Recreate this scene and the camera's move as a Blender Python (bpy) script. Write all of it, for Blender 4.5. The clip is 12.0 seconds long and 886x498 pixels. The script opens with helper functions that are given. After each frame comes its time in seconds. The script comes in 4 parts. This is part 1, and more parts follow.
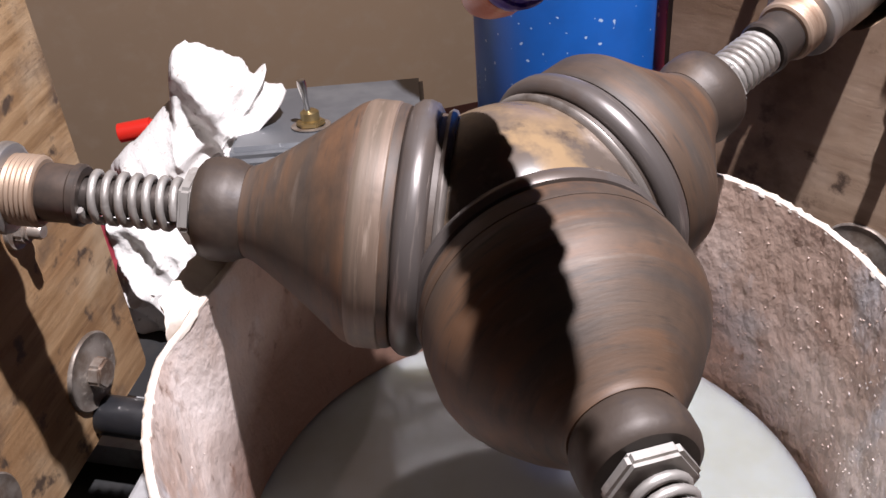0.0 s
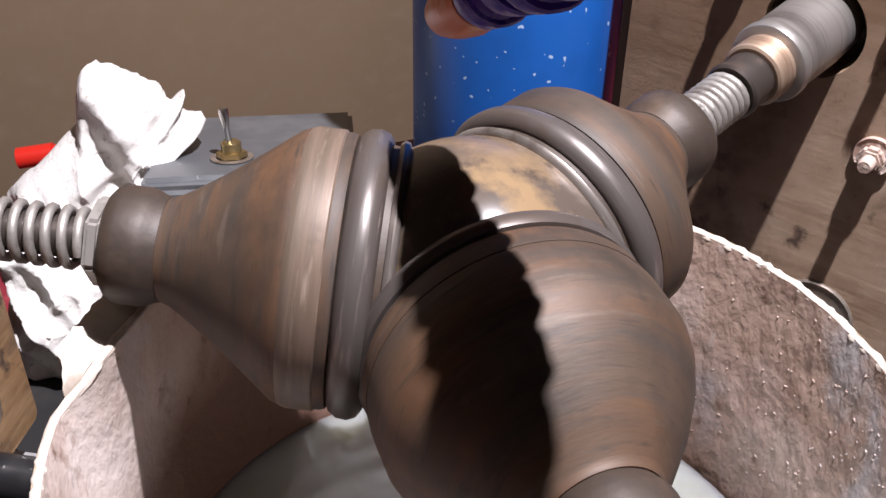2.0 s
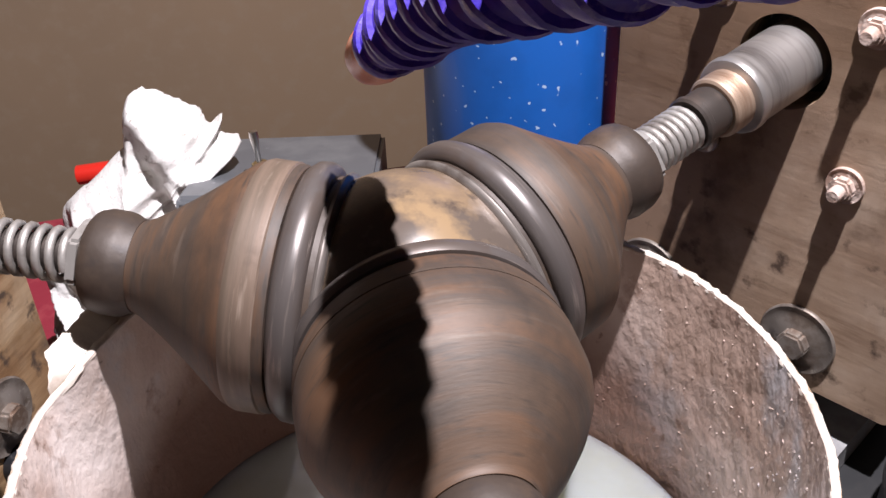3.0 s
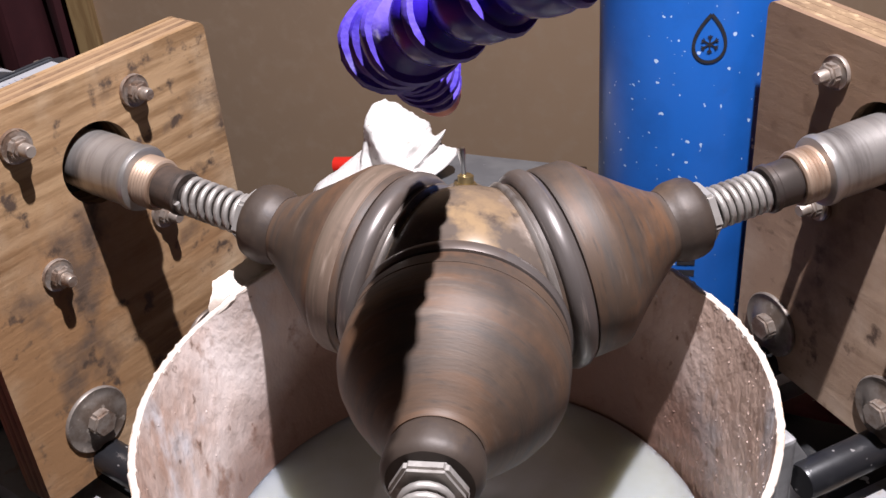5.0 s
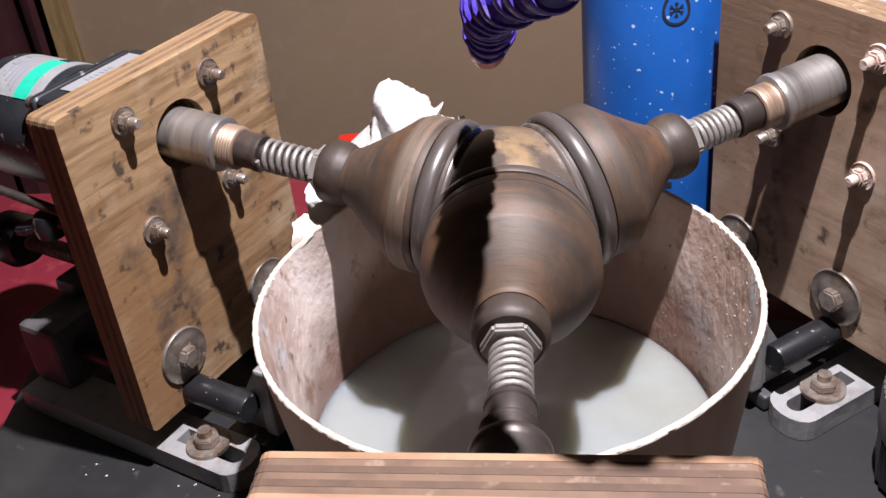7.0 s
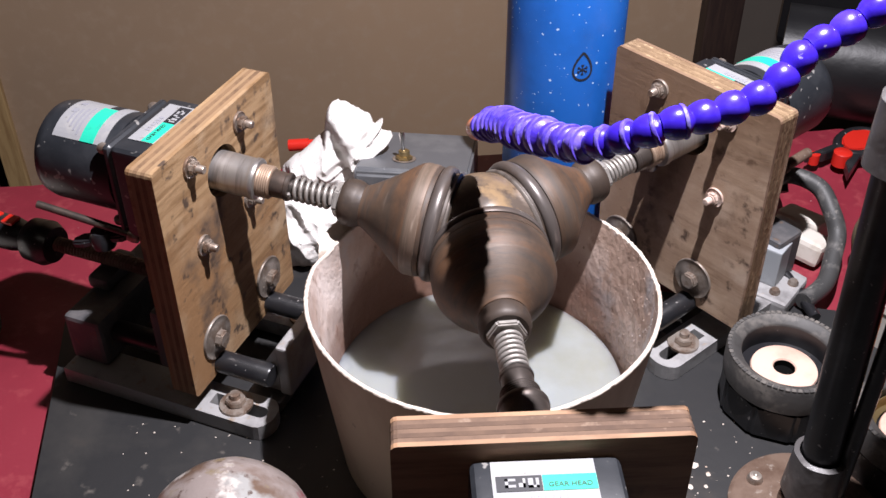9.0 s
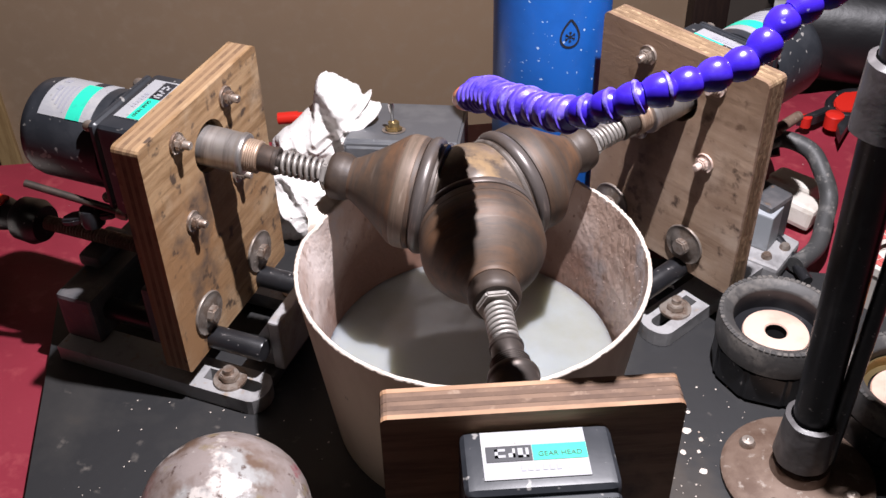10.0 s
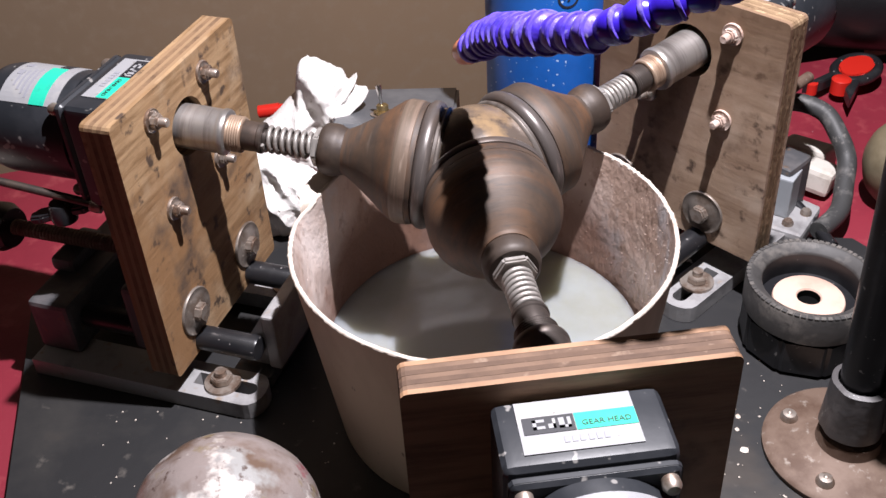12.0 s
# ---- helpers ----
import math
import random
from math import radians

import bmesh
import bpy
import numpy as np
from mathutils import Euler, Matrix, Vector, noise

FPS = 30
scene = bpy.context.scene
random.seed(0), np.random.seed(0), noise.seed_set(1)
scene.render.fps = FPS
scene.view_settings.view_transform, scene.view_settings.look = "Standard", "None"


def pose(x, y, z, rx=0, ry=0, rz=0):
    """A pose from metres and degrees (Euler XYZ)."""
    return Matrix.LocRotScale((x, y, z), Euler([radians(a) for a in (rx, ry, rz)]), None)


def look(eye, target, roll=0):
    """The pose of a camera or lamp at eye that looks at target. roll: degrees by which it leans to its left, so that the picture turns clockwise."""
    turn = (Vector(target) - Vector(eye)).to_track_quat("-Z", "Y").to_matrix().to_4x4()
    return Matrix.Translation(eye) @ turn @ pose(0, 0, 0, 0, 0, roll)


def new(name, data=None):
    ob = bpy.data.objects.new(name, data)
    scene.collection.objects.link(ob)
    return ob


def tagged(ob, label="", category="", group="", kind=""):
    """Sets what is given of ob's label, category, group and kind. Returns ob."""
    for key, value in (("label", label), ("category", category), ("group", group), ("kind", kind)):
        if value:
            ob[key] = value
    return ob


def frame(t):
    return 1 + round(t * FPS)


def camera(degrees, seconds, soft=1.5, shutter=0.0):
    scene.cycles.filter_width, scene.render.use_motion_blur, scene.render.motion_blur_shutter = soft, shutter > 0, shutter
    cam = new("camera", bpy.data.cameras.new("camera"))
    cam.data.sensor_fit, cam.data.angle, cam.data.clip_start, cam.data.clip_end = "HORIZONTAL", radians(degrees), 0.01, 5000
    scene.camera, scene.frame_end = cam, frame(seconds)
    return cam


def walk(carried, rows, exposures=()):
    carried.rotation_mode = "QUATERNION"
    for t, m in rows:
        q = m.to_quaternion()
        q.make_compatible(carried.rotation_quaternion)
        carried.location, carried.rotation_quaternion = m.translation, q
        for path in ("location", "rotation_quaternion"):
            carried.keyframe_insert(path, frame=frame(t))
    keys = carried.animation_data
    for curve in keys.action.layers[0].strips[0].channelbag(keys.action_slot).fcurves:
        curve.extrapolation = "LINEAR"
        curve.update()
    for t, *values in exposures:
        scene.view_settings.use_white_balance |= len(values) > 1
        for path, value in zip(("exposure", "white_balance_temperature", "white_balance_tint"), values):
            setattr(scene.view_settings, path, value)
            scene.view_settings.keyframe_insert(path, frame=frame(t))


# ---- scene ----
cam = camera(46.2, 12.0)
PATH = [
    (0, (-0.0087, -0.2447, 0.3879), (-0.1153, 1.3231, -0.8496), -4.71),
    (0.5, (-0.0103, -0.2101, 0.3656), (-0.0213, 1.3836, -0.8434), -1.74),
    (1, (-0.0183, -0.2052, 0.3632), (0.0387, 1.3976, -0.8315), 0.09),
    (1.5, (-0.0253, -0.2101, 0.3656), (0.0447, 1.3996, -0.8196), 0.63),
    (2, (-0.0223, -0.213, 0.3658), (0.0517, 1.4033, -0.8108), 0.84),
    (2.5, (-0.0183, -0.2195, 0.3723), (0.0297, 1.3979, -0.8024), 0.06),
    (2.7, (-0.0033, -0.226, 0.3789), (-0.0083, 1.3957, -0.7922), -1.12),
    (4.3, (0.1477, -0.2599, 0.4077), (-0.5903, 1.2427, -0.6856), -4.40),
    (4.5, (0.1457, -0.2702, 0.4165), (-0.6033, 1.2285, -0.6755), -4.74),
    (5, (0.1477, -0.2820, 0.4195), (-0.6213, 1.2179, -0.6576), -4.97),
    (5.5, (0.1467, -0.2890, 0.4200), (-0.6203, 1.2156, -0.6494), -4.76),
    (6, (0.1477, -0.2988, 0.4228), (-0.6173, 1.2144, -0.6392), -4.63),
    (6.5, (0.1507, -0.3305, 0.4274), (-0.5883, 1.2004, -0.6261), -5.24),
    (7, (0.1407, -0.4028, 0.4512), (-0.5123, 1.1467, -0.6318), -6.42),
    (7.5, (0.1047, -0.4609, 0.4779), (-0.3333, 1.1334, -0.6478), -3.90),
    (7.7, (0.0977, -0.4711, 0.4878), (-0.2403, 1.1279, -0.6664), -2.30),
    (9.3, (0.0757, -0.5729, 0.6323), (-0.2103, 0.9778, -0.5992), -0.29),
    (9.5, (0.0767, -0.5684, 0.6260), (-0.2173, 0.9693, -0.6176), -0.63),
    (10, (0.0827, -0.5627, 0.6225), (-0.1943, 0.9634, -0.6412), -1.39),
    (10.5, (0.0857, -0.5435, 0.6109), (-0.1523, 0.9809, -0.6607), -1.76),
    (11, (0.0827, -0.5438, 0.6079), (-0.1283, 0.9813, -0.6677), -1.47),
    (11.5, (0.0817, -0.5409, 0.6067), (-0.1233, 0.9929, -0.6606), -2.04),
    (12, (0.0587, -0.5400, 0.5555), (-0.1833, 1.0245, -0.6672), -3.63),
]
walk(cam, [(t, look(eye, target, roll)) for t, eye, target, roll in PATH])

# ---- light ----
world = bpy.data.worlds.new("room")
world.use_nodes = True
world.node_tree.nodes["Background"].inputs[0].default_value = (1.0, 0.93, 0.86, 1)
world.node_tree.nodes["Background"].inputs[1].default_value = 0.006
scene.world = world


def area_lamp(name, eye, target, size, watts, colour):
    data = bpy.data.lights.new(name, "AREA")
    data.shape, data.size, data.energy, data.color = "DISK", size, watts, colour
    ob = new(name, data)
    ob.matrix_world = look(eye, target)
    return ob


area_lamp("work_lamp", (0.156, -0.045, 0.99), (0.0, 0.03, 0.1), 0.020, 23.8, (0.99, 0.95, 1.02))
# Second lamp is an added weak fill for the shadow level, without a fixture.
area_lamp("fill_lamp", (-0.5, -1.2, 2.2), (0.0, 0.2, 0.0), 0.7, 1.2, (1.0, 0.90, 0.80))
scene.view_settings.exposure = 0.0


# ---- materials ----
def mat(name, base, rough=0.6, metal=0.0, var=(), bump=(), coat=0.0, spec=0.5, stretch=(1, 1, 1), stain_shade=None):
    """stain_shade: (colour, direction, offset, noise scale, noise amount, softness[, strength]), an area with a ragged
    border, soaked on the plywood, stain and painted shade in the bucket. var: rows of (scale, colour, low, high[,
    detail]): noise patches of colour over the base. bump: rows of (scale, strength, metres).
    """
    m = bpy.data.materials.new(name)
    m.use_nodes = True
    nt = m.node_tree
    bs = nt.nodes["Principled BSDF"]
    bs.inputs["Roughness"].default_value, bs.inputs["Metallic"].default_value = rough, metal
    bs.inputs["Coat Weight"].default_value = coat
    bs.inputs["Specular IOR Level"].default_value = spec
    tc = nt.nodes.new("ShaderNodeTexCoord")
    info = nt.nodes.new("ShaderNodeObjectInfo")
    mp = nt.nodes.new("ShaderNodeMapping")
    mp.inputs["Scale"].default_value = stretch
    nt.links.new(tc.outputs["Object"], mp.inputs["Vector"])
    shift = nt.nodes.new("ShaderNodeVectorMath")
    shift.operation = "SCALE"
    shift.inputs[0].default_value = (3.1, 1.7, 2.3)
    nt.links.new(info.outputs["Random"], shift.inputs["Scale"])
    add = nt.nodes.new("ShaderNodeVectorMath")
    nt.links.new(mp.outputs[0], add.inputs[0])
    nt.links.new(shift.outputs[0], add.inputs[1])
    last = None
    for row in var:
        scale, colour, low, high = row[:4]
        nz = nt.nodes.new("ShaderNodeTexNoise")
        nz.inputs["Scale"].default_value = scale
        nz.inputs["Detail"].default_value = row[4] if len(row) > 4 else 5
        nz.inputs["Roughness"].default_value = 0.6
        nt.links.new(tc.outputs["Object"] if len(row) > 5 else add.outputs[0], nz.inputs["Vector"])
        rp = nt.nodes.new("ShaderNodeMapRange")
        rp.inputs["From Min"].default_value, rp.inputs["From Max"].default_value = low, high
        nt.links.new(nz.outputs["Fac"], rp.inputs["Value"])
        mx = nt.nodes.new("ShaderNodeMix")
        mx.data_type = "RGBA"
        nt.links.new(rp.outputs[0], mx.inputs["Factor"])
        if last is None:
            mx.inputs["A"].default_value = (*base, 1)
        else:
            nt.links.new(last, mx.inputs["A"])
        mx.inputs["B"].default_value = (*colour, 1)
        last = mx.outputs["Result"]
    if stain_shade:
        colour, way, offset, scale, amount, soft = stain_shade[:6]
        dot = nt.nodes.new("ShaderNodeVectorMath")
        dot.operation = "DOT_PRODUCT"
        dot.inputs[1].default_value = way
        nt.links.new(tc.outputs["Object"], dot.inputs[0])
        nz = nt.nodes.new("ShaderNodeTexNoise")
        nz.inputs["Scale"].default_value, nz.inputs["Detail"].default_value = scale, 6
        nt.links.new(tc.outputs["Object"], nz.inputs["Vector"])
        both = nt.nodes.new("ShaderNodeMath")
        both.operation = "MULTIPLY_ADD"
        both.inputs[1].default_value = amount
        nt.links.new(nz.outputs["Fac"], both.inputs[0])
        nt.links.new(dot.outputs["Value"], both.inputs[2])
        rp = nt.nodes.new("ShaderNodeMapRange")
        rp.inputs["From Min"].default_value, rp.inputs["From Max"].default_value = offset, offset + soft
        rp.inputs["To Max"].default_value = stain_shade[6] if len(stain_shade) > 6 else 0.85
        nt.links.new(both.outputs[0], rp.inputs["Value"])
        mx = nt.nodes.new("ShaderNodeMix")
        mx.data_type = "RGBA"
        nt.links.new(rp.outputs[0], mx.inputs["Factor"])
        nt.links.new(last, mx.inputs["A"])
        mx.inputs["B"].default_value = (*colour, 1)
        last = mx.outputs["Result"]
    if last is None:
        bs.inputs["Base Color"].default_value = (*base, 1)
    else:
        nt.links.new(last, bs.inputs["Base Color"])
    normal = None
    for scale, strength, depth in bump:
        nz = nt.nodes.new("ShaderNodeTexNoise")
        nz.inputs["Scale"].default_value, nz.inputs["Detail"].default_value = scale, 6
        nt.links.new(add.outputs[0], nz.inputs["Vector"])
        bp = nt.nodes.new("ShaderNodeBump")
        bp.inputs["Strength"].default_value, bp.inputs["Distance"].default_value = strength, depth
        nt.links.new(nz.outputs["Fac"], bp.inputs["Height"])
        if normal is not None:
            nt.links.new(normal, bp.inputs["Normal"])
        normal = bp.outputs[0]
    if normal is not None:
        nt.links.new(normal, bs.inputs["Normal"])
    return m


WOOD = mat("plywood_face", (0.345, 0.220, 0.116), 0.7, 0, [(1.0, (0.205, 0.116, 0.052), 0.42, 0.60, 7), (11, (0.40, 0.295, 0.19), 0.50, 0.64, 5, 1), (0.7, (0.16, 0.084, 0.036), 0.54, 0.66, 6), (7, (0.25, 0.135, 0.060), 0.46, 0.62, 6, 1), (17, (0.10, 0.064, 0.042), 0.55, 0.66, 7, 1), (60, (0.065, 0.04, 0.026), 0.58, 0.66, 5, 1)],
           [(1.5, 0.4, 0.001), (60, 0.25, 0.0008)], stretch=(15, 60, 150))
WOOD_D = mat("plywood_face_dark", (0.47, 0.335, 0.235), 0.75, 0, [(1.0, (0.36, 0.245, 0.165), 0.40, 0.64, 7), (10, (0.52, 0.405, 0.315), 0.48, 0.64, 5, 1), (0.7, (0.25, 0.158, 0.10), 0.52, 0.70, 6), (7, (0.30, 0.195, 0.13), 0.46, 0.62, 6, 1), (17, (0.15, 0.092, 0.058), 0.55, 0.68, 7, 1), (55, (0.09, 0.056, 0.038), 0.58, 0.68, 5, 1)],
             [(1.5, 0.35, 0.0008), (60, 0.25, 0.0008)], stretch=(15, 60, 150), stain_shade=((0.155, 0.088, 0.048), (-4.0, 0, 8.5), -0.02, 22, 0.75, 0.50, 0.85))
WOOD_F = mat("plywood_face_brown", (0.33, 0.188, 0.105), 0.6, 0, [(1.0, (0.20, 0.108, 0.058), 0.42, 0.62, 6), (9, (0.38, 0.235, 0.14), 0.52, 0.68, 5, 1), (20, (0.11, 0.062, 0.036), 0.56, 0.72, 6, 1)], [(3, 0.35, 0.001)], stretch=(15, 60, 150))
PLY_C = mat("ply_weathered", (0.26, 0.172, 0.098), 0.8, 0, [(50, (0.17, 0.105, 0.056), 0.42, 0.62), (140, (0.36, 0.25, 0.145), 0.55, 0.66)], [(160, 0.6, 0.001)])
PLY_D = mat("ply_weathered_dark", (0.21, 0.135, 0.074), 0.8, 0, [(50, (0.14, 0.085, 0.045), 0.42, 0.62), (140, (0.31, 0.21, 0.12), 0.55, 0.66)], [(160, 0.6, 0.001)])
PLY_A = mat("ply_light", (0.265, 0.168, 0.09), 0.75, 0, [(60, (0.25, 0.15, 0.08), 0.45, 0.7)], [(200, 0.4, 0.0006)])
PLY_B = mat("ply_dark", (0.20, 0.118, 0.062), 0.8, 0, [(60, (0.10, 0.055, 0.03), 0.45, 0.7)], [(200, 0.4, 0.0006)])
PLY_S = mat("ply_stained", (0.110, 0.064, 0.040), 0.8, 0, [(40, (0.075, 0.042, 0.027), 0.42, 0.62), (90, (0.19, 0.125, 0.085), 0.62, 0.74)], [(200, 0.4, 0.0006)])
PLY_R = mat("ply_reddish", (0.150, 0.089, 0.056), 0.75, 0, [(30, (0.095, 0.054, 0.034), 0.42, 0.60), (90, (0.22, 0.15, 0.105), 0.60, 0.72)], [(200, 0.4, 0.0006)])
CUP = mat("rusty_turned_steel", (0.074, 0.047, 0.031), 0.60, 0.08, [(1.6, (0.110, 0.056, 0.029), 0.42, 0.58), (4, (0.055, 0.044, 0.037), 0.48, 0.66), (9, (0.125, 0.092, 0.070), 0.58, 0.78), (16, (0.040, 0.027, 0.019), 0.56, 0.76), (14, (0.034, 0.024, 0.018), 0.48, 0.64, 6, 1), (22, (0.130, 0.060, 0.027), 0.53, 0.68, 6, 1)],
          [(9, 0.2, 0.0004), (50, 0.15, 0.0004)], stretch=(4, 4, 34))
CUPBAND = mat("worn_tan_steel", (0.165, 0.116, 0.086), 0.5, 0.15, [(3, (0.11, 0.08, 0.058), 0.42, 0.60), (8, (0.27, 0.205, 0.16), 0.6, 0.75), (40, (0.08, 0.055, 0.04), 0.55, 0.7, 5, 1)], [(9, 0.25, 0.0004)], stretch=(4, 4, 60))
BEAD = mat("dark_steel_bead", (0.098, 0.084, 0.078), 0.36, 0.3, [(3, (0.085, 0.068, 0.060), 0.45, 0.62), (9, (0.20, 0.165, 0.145), 0.56, 0.72), (30, (0.085, 0.062, 0.05), 0.55, 0.7, 5, 1)], [(12, 0.2, 0.0003)], stretch=(4, 4, 60))
COLLAR = mat("brown_cast_collar", (0.048, 0.034, 0.026), 0.55, 0.2, [(40, (0.085, 0.056, 0.038), 0.5, 0.7), (120, (0.04, 0.03, 0.026), 0.55, 0.7)], [(150, 0.4, 0.0006)])
DULL = mat("dull_worn_steel", (0.36, 0.335, 0.31), 0.46, 0.55, [(60, (0.20, 0.17, 0.15), 0.5, 0.68), (150, (0.46, 0.43, 0.40), 0.58, 0.7)], [(200, 0.25, 0.0004)])
LIP = mat("rubbed_steel_lip", (0.30, 0.27, 0.245), 0.34, 0.55, [(3, (0.15, 0.125, 0.11), 0.45, 0.62), (30, (0.10, 0.075, 0.06), 0.56, 0.7, 5, 1)], [(12, 0.2, 0.0003)], stretch=(4, 4, 60))
STEEL = mat("bright_steel", (0.55, 0.53, 0.50), 0.28, 1.0, [(60, (0.36, 0.33, 0.31), 0.5, 0.7)], [(200, 0.15, 0.0003)])
ZINC = mat("zinc_fastener", (0.40, 0.345, 0.30), 0.42, 0.7, [(80, (0.22, 0.15, 0.11), 0.46, 0.62), (160, (0.45, 0.38, 0.32), 0.6, 0.7)], [(250, 0.3, 0.0004)])
CRUSTED = mat("slurry_crusted_bolt", (0.50, 0.39, 0.335), 0.75, 0.05, [(90, (0.34, 0.22, 0.17), 0.46, 0.62), (200, (0.62, 0.53, 0.47), 0.56, 0.68)], [(260, 0.8, 0.0012)])
GREYST = mat("grey_steel_sleeve", (0.40, 0.375, 0.355), 0.38, 0.75, [(3, (0.19, 0.17, 0.16), 0.45, 0.65), (30, (0.42, 0.38, 0.34), 0.6, 0.75)], [(60, 0.25, 0.0004)], stretch=(4, 4, 40))
COPPER = mat("tan_rusted_ring", (0.36, 0.26, 0.19), 0.5, 0.5, [(4, (0.22, 0.13, 0.08), 0.45, 0.65)], [(60, 0.25, 0.0004)], stretch=(4, 4, 40))
DUSTW = mat("dusty_washer", (0.22, 0.19, 0.165), 0.45, 0.4, [(60, (0.12, 0.09, 0.07), 0.42, 0.58), (140, (0.42, 0.37, 0.32), 0.60, 0.72)], [(160, 0.4, 0.0006)])
DARKST = mat("dark_oiled_steel", (0.075, 0.062, 0.055), 0.42, 0.6, [(50, (0.14, 0.10, 0.08), 0.5, 0.7)], [(120, 0.3, 0.0005)])
MOTOR = mat("black_painted_motor", (0.020, 0.022, 0.026), 0.38, 0, [(35, (0.035, 0.037, 0.042), 0.45, 0.7), (150, (0.22, 0.21, 0.20), 0.68, 0.73, 1)], [(300, 0.12, 0.0003)])
LABEL_W = mat("white_sticker", (0.29, 0.29, 0.30), 0.4, 0, [(60, (0.37, 0.36, 0.345), 0.52, 0.72), (130, (0.20, 0.19, 0.18), 0.64, 0.72)])
LABEL_G = mat("green_sticker", (0.02, 0.50, 0.33), 0.4, 0, [(80, (0.03, 0.36, 0.26), 0.55, 0.75)])
HOLE = mat("matt_black", (0.004, 0.004, 0.004), 0.95, 0, spec=0.05)
INK = mat("black_ink", (0.02, 0.02, 0.024), 0.5)
INKGREY = mat("grey_ink", (0.26, 0.26, 0.29), 0.5)
# Brown slurry stain, its colour also deepening the shade on the back-left wall.
BUCKET = mat("stained_shaded_white_bucket", (0.70, 0.61, 0.57), 0.42, 0, [(6, (0.48, 0.345, 0.28), 0.42, 0.60), (9, (0.40, 0.26, 0.20), 0.54, 0.70), (26, (0.54, 0.50, 0.50), 0.54, 0.66), (60, (0.32, 0.21, 0.165), 0.58, 0.70), (120, (0.14, 0.09, 0.065), 0.65, 0.73)],
             [(70, 0.9, 0.0022), (190, 0.7, 0.0012)], stretch=(1, 1, 0.7), stain_shade=((0.15, 0.078, 0.055), (-2.0, 8.0, -14.0), -0.80, 16, 1.0, 0.65, 0.88))
BUCKET_OUT = mat("bucket_outside", (0.62, 0.51, 0.385), 0.5, 0, [(12, (0.46, 0.345, 0.235), 0.45, 0.65), (90, (0.16, 0.10, 0.06), 0.68, 0.75)], [(60, 0.2, 0.0006)], stretch=(1, 1, 0.4))
RIM = mat("cut_bucket_rim", (0.62, 0.55, 0.48), 0.55, 0, [(70, (0.42, 0.32, 0.25), 0.55, 0.72)], [(200, 0.5, 0.0008)])
LIQUID = mat("milky_slurry", (0.295, 0.312, 0.300), 0.09, 0, [(9, (0.25, 0.25, 0.21), 0.42, 0.66)], [(18, 0.05, 0.001)])
LIQUID.node_tree.nodes["Principled BSDF"].inputs["Subsurface Weight"].default_value = 0.9
LIQUID.node_tree.nodes["Principled BSDF"].inputs["Subsurface Radius"].default_value = (0.050, 0.046, 0.034)
LIQUID.node_tree.nodes["Principled BSDF"].inputs["Subsurface Scale"].default_value = 1.0
STONE = mat("wet_brown_stone", (0.135, 0.095, 0.064), 0.24, 0, [(20, (0.215, 0.145, 0.082), 0.50, 0.62), (34, (0.085, 0.066, 0.054), 0.50, 0.62), (26, (0.22, 0.175, 0.145), 0.56, 0.68), (70, (0.065, 0.048, 0.038), 0.56, 0.66), (12, (0.014, 0.014, 0.019), 0.63, 0.65, 2)], [(60, 0.06, 0.0004)], spec=0.30)
STONE_B = mat("polished_agate_ball", (0.24, 0.20, 0.185), 0.30, 0, [(13, (0.13, 0.085, 0.062), 0.46, 0.56), (17, (0.30, 0.295, 0.285), 0.52, 0.60), (30, (0.50, 0.455, 0.42), 0.57, 0.63), (22, (0.22, 0.075, 0.085), 0.63, 0.68), (45, (0.20, 0.155, 0.095), 0.58, 0.66), (110, (0.09, 0.06, 0.05), 0.60, 0.68)], [(60, 0.3, 0.0015), (170, 0.5, 0.0008)])
BLUE = mat("blue_bottle", (0.012, 0.115, 0.46), 0.38, 0, [(30, (0.010, 0.095, 0.38), 0.45, 0.7), (240, (0.42, 0.55, 0.75), 0.715, 0.745, 1)], [(150, 0.1, 0.0003)])
HOSE = mat("violet_hose", (0.030, 0.012, 0.36), 0.26, 0, [(70, (0.05, 0.025, 0.42), 0.5, 0.7), (130, (0.40, 0.36, 0.52), 0.68, 0.76)], [(160, 0.3, 0.0006)])
LIME = mat("lilac_limescale", (0.085, 0.05, 0.42), 0.5, 0, [(70, (0.24, 0.21, 0.47), 0.54, 0.66), (140, (0.04, 0.02, 0.32), 0.50, 0.60)], [(200, 0.6, 0.0008)])
HOSE_L = mat("limescaled_violet_hose", (0.050, 0.024, 0.40), 0.36, 0, [(60, (0.12, 0.08, 0.42), 0.48, 0.62), (160, (0.50, 0.45, 0.55), 0.58, 0.72)], [(160, 0.6, 0.001)])
NOZZLE = mat("orange_nozzle", (0.62, 0.17, 0.07), 0.35, 0, [(120, (0.70, 0.42, 0.30), 0.55, 0.7)], [(160, 0.3, 0.0006)])
WALLM = mat("brown_wall_board", (0.335, 0.228, 0.146), 0.75, 0, [(1.6, (0.275, 0.194, 0.129), 0.4, 0.7), (40, (0.345, 0.248, 0.170), 0.5, 0.75)], [(300, 0.1, 0.0004)])
TRIM = mat("pale_wood_trim", (0.36, 0.24, 0.11), 0.6, 0, [(3, (0.26, 0.16, 0.07), 0.45, 0.65)], [(40, 0.2, 0.0005)], stretch=(40, 40, 4))
